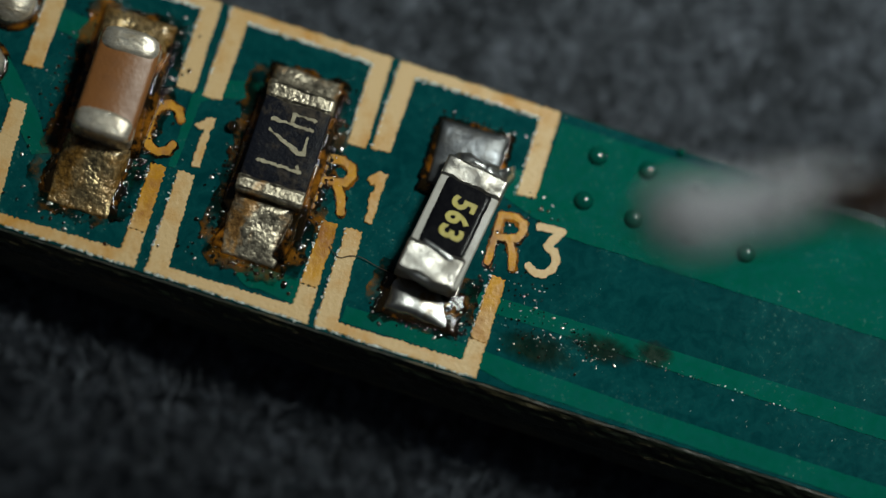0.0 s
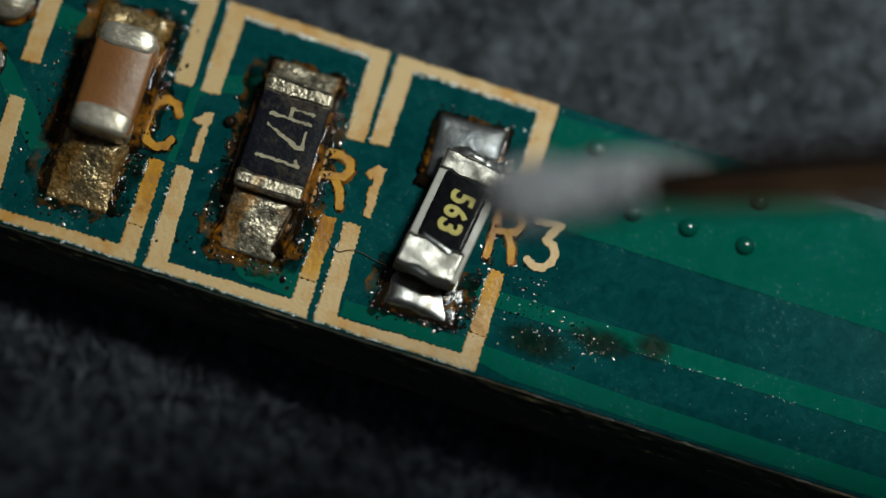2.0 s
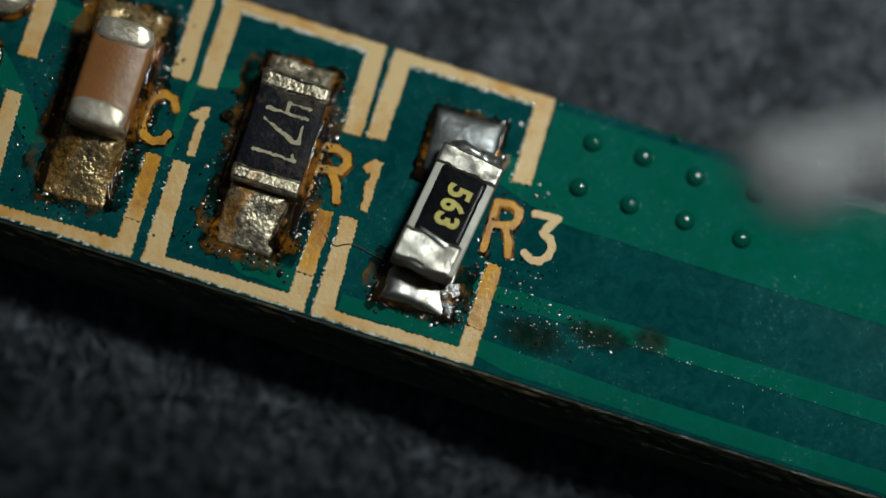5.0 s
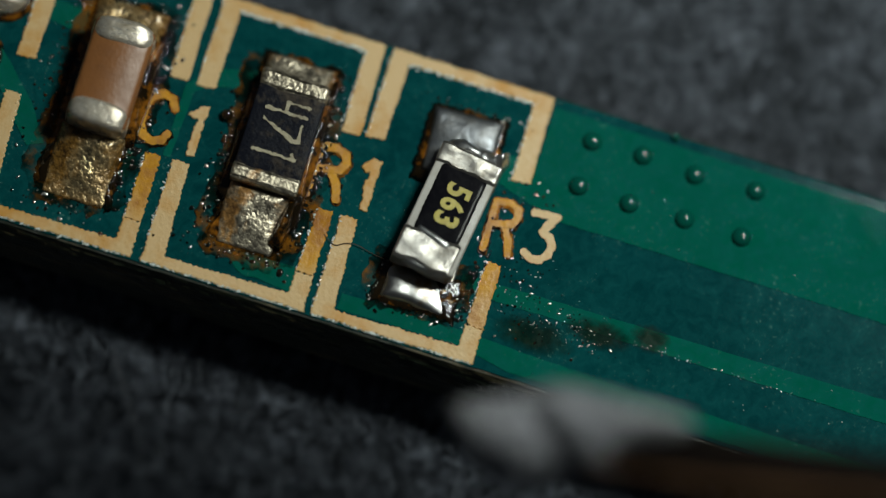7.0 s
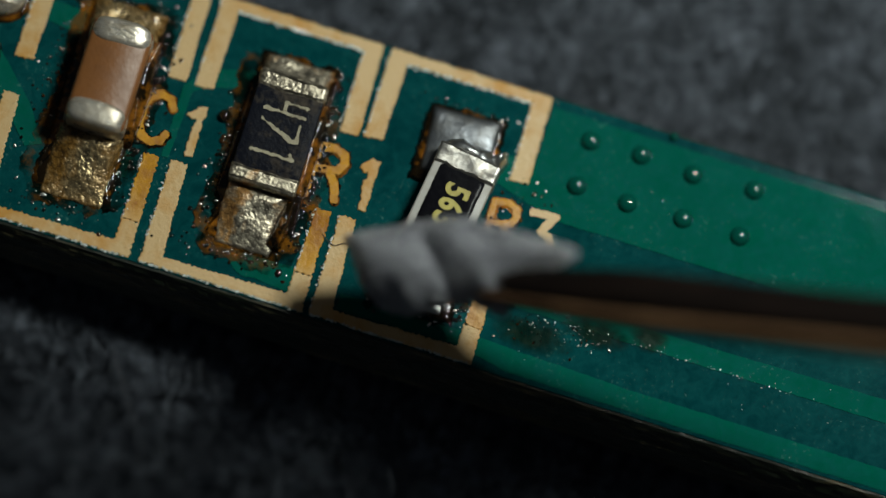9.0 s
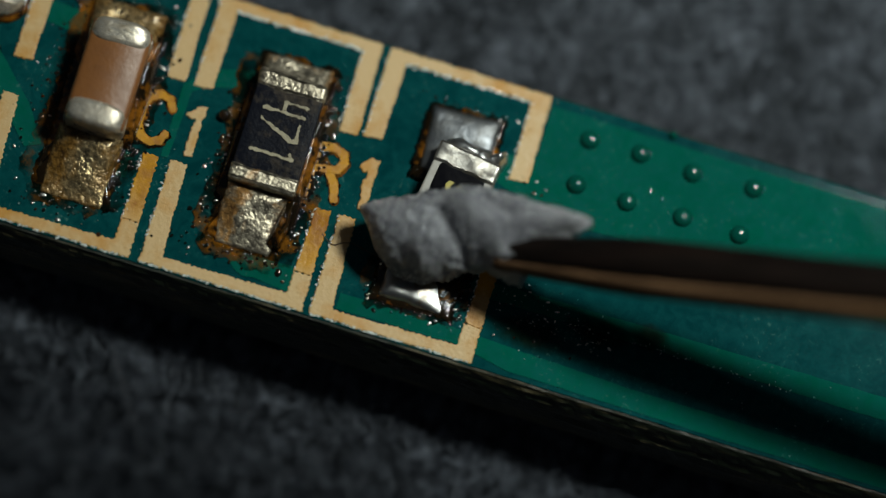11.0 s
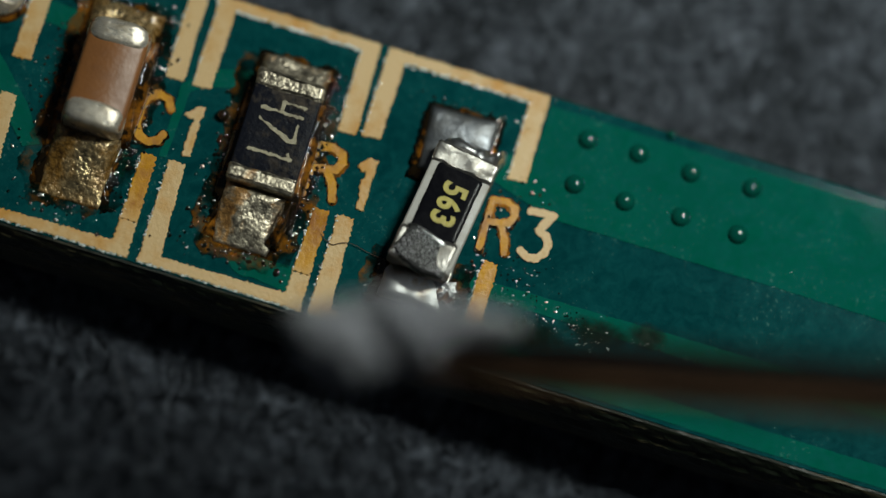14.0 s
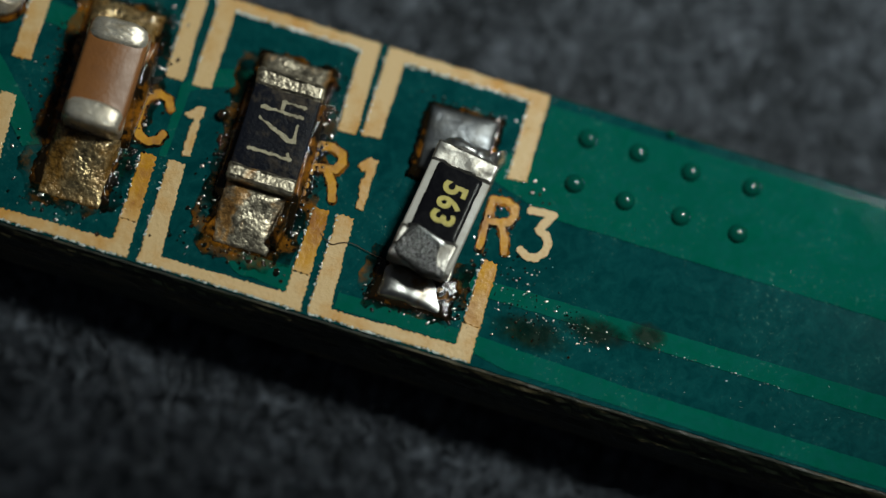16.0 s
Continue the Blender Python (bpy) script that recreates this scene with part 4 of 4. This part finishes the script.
def paste_pick():
    ob = thing("wooden_pick", mm(0, 0, 0), "dark wooden pick carrying a lump of grey solder paste", "pick")
    # the lump: stations along the pick with its upper and lower edge across it
    stations = [(0.0, 0.56, 0.48, 0.55, 0.35), (0.1, 0.60, 0.40, 0.60, 0.0), (0.3, 0.66, 0.08, 0.68, -0.65), (0.5, 0.72, -0.38, 0.75, -1.15), (1.0, 0.90, -0.86, 0.85, -1.5),
                (1.7, 1.06, -0.95, 0.95, -1.5), (2.3, 1.22, -0.76, 1.0, -1.3), (2.75, 1.30, -0.60, 1.0, -1.2), (3.2, 1.27, -0.56, 1.0, -1.2), (3.75, 1.18, -0.70, 0.98, -1.15),
                (4.15, 1.12, -0.84, 0.95, -1.0), (4.4, 1.04, -0.25, 0.92, -0.75), (5.0, 0.92, 0.15, 0.80, 0.05), (5.6, 0.78, 0.42, 0.70, 0.35), (5.85, 0.70, 0.56, 0.60, 0.48)]
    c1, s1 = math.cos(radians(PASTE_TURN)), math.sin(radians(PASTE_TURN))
    # ridges and clefts on the upper side: two ends along and across the pick, half width, rise
    folds = (((2.05, 0.60), (2.95, -0.75), 0.20, -0.19), ((1.1, 0.1), (1.7, -0.3), 0.50, 0.24), ((2.7, 0.75), (4.0, -0.5), 0.34, 0.18),
             ((3.85, -0.15), (5.3, 0.38), 0.12, -0.16), ((3.9, 0.45), (5.3, 0.62), 0.18, 0.10), ((0.9, 0.75), (2.0, 0.95), 0.10, -0.10), ((3.1, 0.95), (3.9, 0.6), 0.12, -0.14))

    def fold(x, y):
        rise = 0
        for (ax, ay), (bx, by), half, high in folds:
            d = Vector((bx - ax, by - ay))
            t = max(0.0, min(1.0, ((x - ax) * d.x + (y - ay) * d.y) / d.length_squared))
            rise += high * math.exp(-((x - ax - t * d.x) ** 2 + (y - ay - t * d.y) ** 2) / half ** 2)
        return rise

    bm, n, k, loops = bmesh.new(), 170, 96, []
    sx = [s[0] for s in stations]
    for i in range(n + 1):
        x = 5.85 * i / n
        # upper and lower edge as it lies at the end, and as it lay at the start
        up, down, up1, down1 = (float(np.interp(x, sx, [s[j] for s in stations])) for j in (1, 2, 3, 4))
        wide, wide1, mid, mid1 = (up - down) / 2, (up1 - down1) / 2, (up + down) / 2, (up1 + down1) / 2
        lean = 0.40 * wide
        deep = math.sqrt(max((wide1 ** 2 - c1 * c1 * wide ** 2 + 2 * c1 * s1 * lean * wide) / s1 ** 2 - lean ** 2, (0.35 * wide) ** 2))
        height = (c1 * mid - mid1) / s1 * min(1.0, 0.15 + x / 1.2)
        loop = []
        for c in range(k):
            a = c * math.tau / k
            ca, sa = math.cos(a), math.sin(a)
            ca, sa = math.copysign(abs(ca) ** 0.88, ca), math.copysign(abs(sa) ** 0.88, sa)
            rough = noise.noise((x * 1.3, ca * 1.3, sa * 1.3)) * 0.09 + noise.noise((x * 3.3, ca * 3, sa * 3)) * 0.09 + noise.noise((x * 7, ca * 6, sa * 6)) * 0.08 + noise.noise((x * 15, ca * 13, sa * 13)) * 0.07
            q = 1 + 0.8 * rough
            across, ends = mid + wide * q * ca, min(1.0, x / 0.6, (5.85 - x) / 0.5)
            loop.append(bm.verts.new((x, across, height + lean * q * ca + 0.68 * deep * q * sa + ends * max(0.0, sa) ** 0.5 * fold(x, across))))
        loops.append(loop)
    for a, b in zip(loops, loops[1:]):
        for c in range(k):
            bm.faces.new((a[c], a[(c + 1) % k], b[(c + 1) % k], b[c]))
    bm.faces.new(loops[0][::-1])
    bm.faces.new(loops[-1])
    grains = [v.co.copy() for loop in loops for v in loop]
    lump = part("paste_lump", bm, PASTE, ob, "lump of grey solder paste")

    # single metal balls that stand out of the paste
    rng, verts, faces = random.Random(12), [], []
    for _ in range(8000):
        i, c = rng.randrange(2, n - 2), rng.randrange(k)
        p, q = grains[i * k + c], grains[(i + 1) * k + (c + 1) % k]
        o, r, b = p.lerp(q, rng.random()), rng.uniform(0.012, 0.028), len(verts)
        for d in ((1, 0, 0), (0, 1, 0), (-1, 0, 0), (0, -1, 0), (0, 0, 1), (0, 0, -1)):
            verts.append(tuple((o + Vector(d) * r) * MM))
        faces += [(b + j, b + (j + 1) % 4, b + 4) for j in range(4)] + [(b + (j + 1) % 4, b + j, b + 5) for j in range(4)]
    data = bpy.data.meshes.new("paste_grain")
    data.from_pydata(verts, [], faces)
    data.materials.append(GRAIN)
    for f in data.polygons:
        f.use_smooth = True
    balls = new("paste_grain", data)
    balls.parent = lump
    tagged(balls, "tiny metal balls in the paste", kind="stuff")

    def strip(a0, a1, name, mat, label):
        """A lengthwise segment of the pick between two angles round its axis."""
        bm, rings = bmesh.new(), []
        for i in range(41):
            x = 3.5 + 61.0 * (i / 40) ** 1.6
            r = 0.30 + 0.38 * min(1, (x - 2.0) / 5) + 0.30 * min(1, x / 60)
            rise = 0.15 * (x - 3.5)    # the pick leaves the lump a little steeper than the lump lies
            axis = -0.18 - 0.26 * rise
            ring = [bm.verts.new((x, axis, rise))]
            for c in range(13):
                a = radians(a0 + (a1 - a0) * c / 12)
                q = r * (1 + 0.03 * noise.noise((x * 0.5, math.cos(a) * 2, math.sin(a) * 2)))
                ring.append(bm.verts.new((x, axis + q * math.cos(a), rise + q * math.sin(a))))
            rings.append(ring)
        for a, b in zip(rings, rings[1:]):
            for c in range(14):
                bm.faces.new((a[c], a[(c + 1) % 14], b[(c + 1) % 14], b[c]))
        bm.faces.new(rings[0])
        bm.faces.new(rings[-1][::-1])
        return part(name, bm, mat, ob, label)

    # two tones of wood: near-black on one side, brown on the other
    strip(-40, 128, "dark_face", STICK_DARK, "near-black side of the pick")
    strip(128, 320, "pale_face", STICK_PALE, "brown side of the pick")
    return ob, lump


pick, lump = paste_pick()


def paste_smear():
    """The film of paste that the pick leaves on the lifted terminal; its origin is the terminal's upper face."""
    ob = thing("paste_smear", mm(0, 0, 0), "thin sparkling film of solder paste on a terminal", "solder paste")
    shape = rough_outline([(-0.80, -0.36), (-0.66, 0.42), (-0.35, 0.48), (0.04, 0.38), (0.30, 0.16), (0.34, -0.10), (0.42, -0.32), (0.64, -0.40), (0.66, -0.64), (0.2, -0.68), (-0.2, -0.62), (-0.55, -0.50)],
                          0.03, 0.08, 5)
    rng, verts, faces = random.Random(6), [], []
    for cell in range(19 * 16):
        x = -0.80 + 0.084 * (cell % 19 + 0.5 * (cell // 19 % 2)) + rng.uniform(-0.02, 0.02)
        y = -0.66 + 0.074 * (cell // 19) + rng.uniform(-0.02, 0.02)
        if y > 0.42 - 0.50 * max(0, x + 0.25) or y > 1.35 + 2.2 * x or y < -0.47 - 0.30 * (x + 0.4) * (1 if x > -0.4 else -1.5) * 0.4 or (x > 0.28 and y > -0.25):
            continue
        r, base, z = rng.uniform(0.019, 0.027), len(verts), 0.030
        for s, hgt in ((1.0, 0.0), (0.7, 0.71)):
            verts += [((x + r * s * math.cos(k * math.tau / 6)) * MM, (y + r * s * math.sin(k * math.tau / 6)) * MM, (z + r * hgt) * MM) for k in range(6)]
        verts.append((x * MM, y * MM, (z + r) * MM))
        faces += [(base + k, base + (k + 1) % 6, base + 6 + (k + 1) % 6, base + 6 + k) for k in range(6)]
        faces += [(base + 6 + k, base + 6 + (k + 1) % 6, base + 12) for k in range(6)]
    data = bpy.data.meshes.new("paste_grain")
    data.from_pydata(verts, [], faces)
    data.materials.append(BALL)
    for f in data.polygons:
        f.use_smooth = True
    balls = new("paste_grain", data)
    balls.parent = ob
    tagged(balls, "tiny shiny metal balls in the paste", kind="stuff")
    part("film", mound(shape, -0.02, 0.055, 6, sides=1, power=0.18, wob=0.004, seed=3), FILM, ob, "grainy grey paste film")
    return ob


smear = paste_smear()

TOOL_WAY = [  # seconds, tip x, y, z in mm, yaw
    (0, 6.68, 1.32, 13.96, 21.8), (0.1, 6.69, 1.79, 13.96, 21.8), (0.2, 7.02, 2.47, 14.96, 22.8), (0.3, 7.44, 2.49, 15.96, 22.8),
    (0.4, 8.38, 2.90, 15.96, 23.9), (0.5, 9.12, 2.59, 15.96, 23.9), (0.6, 9.10, 1.83, 14.96, 22.8), (0.7, 7.73, 1.30, 13.96, 21.8),
    (0.8, 6.43, 0.74, 13.46, 20.7), (0.9, 5.46, 0.71, 12.96, 19.6), (1, 4.57, 0.84, 12.46, 19.6), (1.1, 3.95, 1.00, 11.96, 18.6),
    (1.2, 3.37, 1.34, 11.96, 18.6), (1.3, 3.00, 1.48, 11.96, 17.5), (1.5, 2.60, 1.47, 11.46, 17.5), (1.7, 2.81, 1.49, 11.46, 17.5),
    (1.9, 2.72, 1.57, 10.96, 17.5), (2, 2.91, 1.82, 9.96, 18.6), (2.1, 2.90, 1.63, 8.96, 20.7), (2.2, 2.72, 0.29, 7.46, 21.8),
    (2.3, 2.40, -0.96, 6.46, 20.8), (2.4, 2.55, -1.77, 5.96, 19.8), (2.5, 2.72, -1.87, 5.96, 18.7), (2.6, 3.10, -1.63, 6.46, 19.2),
    (2.7, 3.76, 0.99, 10.96, 21.8), (2.8, 4.37, 3.35, 14.96, 23.9), (2.9, 2.26, 0.83, 12.96, 21.8), (3, -0.03, -2.10, 9.96, 19.6),
    (3.1, -0.97, -2.66, 8.64, 18.6), (3.2, -0.04, -1.41, 7.83, 18.6), (3.3, 0.90, -1.16, 7.01, 17.5), (3.4, 1.68, -0.51, 6.31, 17.5),
    (3.5, 2.10, -0.79, 5.61, 16.5), (3.6, 1.89, -0.46, 5.21, 16.5), (3.7, 1.72, -0.17, 5.21, 16.3), (3.8, 1.72, 0.28, 5.01, 16.2),
    (3.9, 1.95, 0.46, 4.91, 15.3), (4, 1.61, 0.65, 4.91, 15.1), (4.1, 1.23, 1.48, 4.91, 16.2), (4.2, 1.00, 2.00, 4.91, 16.2),
    (4.5, 2.04, 2.10, 8.10, 17.1), (5, 8.62, 3.10, 13.96, 19.6), (5.5, 14.15, 3.18, 17.96, 17.5), (6.1, 15.04, 0.71, 18.96, 13.3),
    (6.3, 15.44, 0.15, 18.96, 11.1), (6.5, 14.52, 0.13, 17.96, 10.1), (6.6, 7.81, -1.21, 14.96, 10.1), (6.7, 5.96, -4.42, 11.96, 9.1),
    (6.8, 6.55, -3.77, 10.96, 9.1), (6.9, 5.60, -3.60, 9.46, 9.1), (7, 4.08, -3.34, 7.46, 9.1), (7.1, 3.52, -2.81, 6.96, 9.1),
    (7.2, 3.09, -1.88, 6.46, 9.1), (7.3, 3.21, -1.00, 6.16, 9.1), (7.4, 3.24, -0.19, 5.96, 9.1), (7.5, 2.88, -0.15, 5.20, 9.1),
    (7.6, 2.24, 0.31, 4.80, 9.1), (7.8, 2.28, 0.94, 4.40, 10.1), (8, 1.98, 0.91, 4.20, 10.1), (8.2, 1.60, 0.87, 4.20, 10.1),
    (8.4, 1.10, 0.96, 4.15, 9.1), (8.6, 0.46, 0.90, 4.05, 9.1), (8.8, 0.40, 0.96, 4.00, 8.5), (9, 0.45, 0.89, 3.90, 8.0),
    (9.2, 0.40, 0.80, 3.75, 8.0), (9.7, 0.39, 1.13, 3.00, 8.0), (10.3, 0.52, 1.68, 2.50, 8.0), (10.9, 0.60, 2.18, 2.40, 8.0),
    (11.3, 0.49, 2.00, 2.40, 8.0), (11.5, 0.77, 2.24, 2.40, 8.0), (11.7, 0.64, 1.90, 2.50, 8.0), (11.9, 0.61, 1.49, 3.10, 8.0),
    (12.1, 0.59, 0.93, 2.95, 9.1), (12.2, 0.30, 0.69, 2.50, 9.1), (12.4, 0.45, 0.78, 2.70, 9.1), (12.5, 0.49, 0.81, 2.80, 9.1),
    (12.7, 0.89, 0.93, 2.50, 10.1), (12.8, 1.09, 1.14, 2.35, 10.1), (13, 1.12, 1.38, 2.20, 10.1), (13.1, 1.14, 1.29, 2.30, 10.1),
    (13.2, 0.96, 0.91, 3.00, 10.1), (13.3, 0.54, 0.24, 3.70, 10.1), (13.4, 0.50, -0.50, 4.76, 10.1), (13.5, 0.12, -1.42, 5.56, 10.1),
    (13.6, -0.26, -2.40, 7.36, 10.1), (13.8, -0.40, -2.69, 8.16, 10.1), (14, -0.35, -2.49, 8.16, 10.1), (14.2, 0.11, -2.14, 8.16, 10.1),
    (14.4, 0.06, -2.27, 8.36, 10.1), (14.5, 0.31, -2.25, 8.36, 10.1), (14.7, 0.33, -1.31, 8.36, 10.1), (14.8, -0.04, -1.37, 8.36, 10.1),
    (14.9, -0.06, -1.28, 8.96, 10.1), (14.96, 0.08, -1.06, 8.96, 10.1), (14.98, 0.49, -0.55, 8.96, 10.1), (15, 1.55, 0.47, 9.46, 11.1),
    (15.02, 2.93, 1.71, 10.46, 12.2), (15.05, 4.78, 3.10, 11.96, 14.3), (15.1, 7.25, 4.38, 13.96, 15.4), (15.2, 10.19, 5.85, 16.96, 18.6),
    (15.4, 15.70, 8.67, 19.96, 18.6), (16, 17.29, 9.57, 20.96, 18.6),
]


BOARD_WAY = [  # seconds, shift x, y in mm, turn in degrees
    (0, 0.256, -0.259, -0.91), (0.5, 0.240, -0.228, -0.88), (1, 0.229, -0.203, -0.82), (1.5, 0.217, -0.169, -0.73), (2, 0.194, -0.129, -0.68),
    (2.5, 0.156, -0.101, -0.64), (3, 0.119, -0.081, -0.58), (3.5, 0.098, -0.052, -0.57), (4, 0.087, -0.029, -0.62), (6.5, 0.086, 0.003, -0.33),
    (7, 0.077, 0.007, -0.37), (7.5, 0.071, 0.012, -0.36), (8, 0.068, 0.015, -0.32), (8.5, 0.061, 0.008, -0.29), (9, 0.045, -0.009, -0.26),
    (11.5, 0.039, 0.002, -0.07), (12, 0.020, -0.014, -0.10), (12.5, 0.011, -0.021, -0.10), (13, 0.008, -0.023, -0.09), (13.5, 0.005, -0.019, -0.08),
    (14, 0.002, -0.009, -0.05), (14.5, 0.002, -0.001, 0.00), (15, 0.002, 0.002, 0.03), (15.5, 0.001, 0.001, 0.01), (16, 0.000, 0.000, 0.00),
]


def motions():
    # the board is nudged along the felt, and all that lies on it goes with it
    shift = [(t, mm(x, y, 0, 0, 0, turn)) for t, x, y, turn in BOARD_WAY]
    for ob in (board, capacitor, resistor_old, resistor_loose, *spatter, flux_bead, drop_clear, hair):
        rest = ob.matrix_world.copy()
        walk(ob, [(t, m @ rest) for t, m in shift])
    way = [(t, mm(x, y, z, 0, -12, yaw)) for t, x, y, z, yaw in TOOL_WAY]
    walk(pick, way)
    # out of view the same lump is rolled about the pick, for the fresh load
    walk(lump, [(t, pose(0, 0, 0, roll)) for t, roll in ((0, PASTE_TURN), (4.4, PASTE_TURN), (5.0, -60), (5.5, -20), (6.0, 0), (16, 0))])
    # the smear rides inside the lump until it is wiped off on the terminal
    inside = mm(2.0, 0.25, -0.1, 37, 0, 10)
    on_end = mm(2.47, 3.34, TOP + 0.42, -4.0, 0, -7.0) @ mm(0, -1.12, 0.335)
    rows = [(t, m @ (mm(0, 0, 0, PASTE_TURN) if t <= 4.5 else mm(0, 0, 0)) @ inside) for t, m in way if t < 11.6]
    walk(smear, rows + [(t, m @ on_end) for t, m in shift if t > 11.9])


motions()
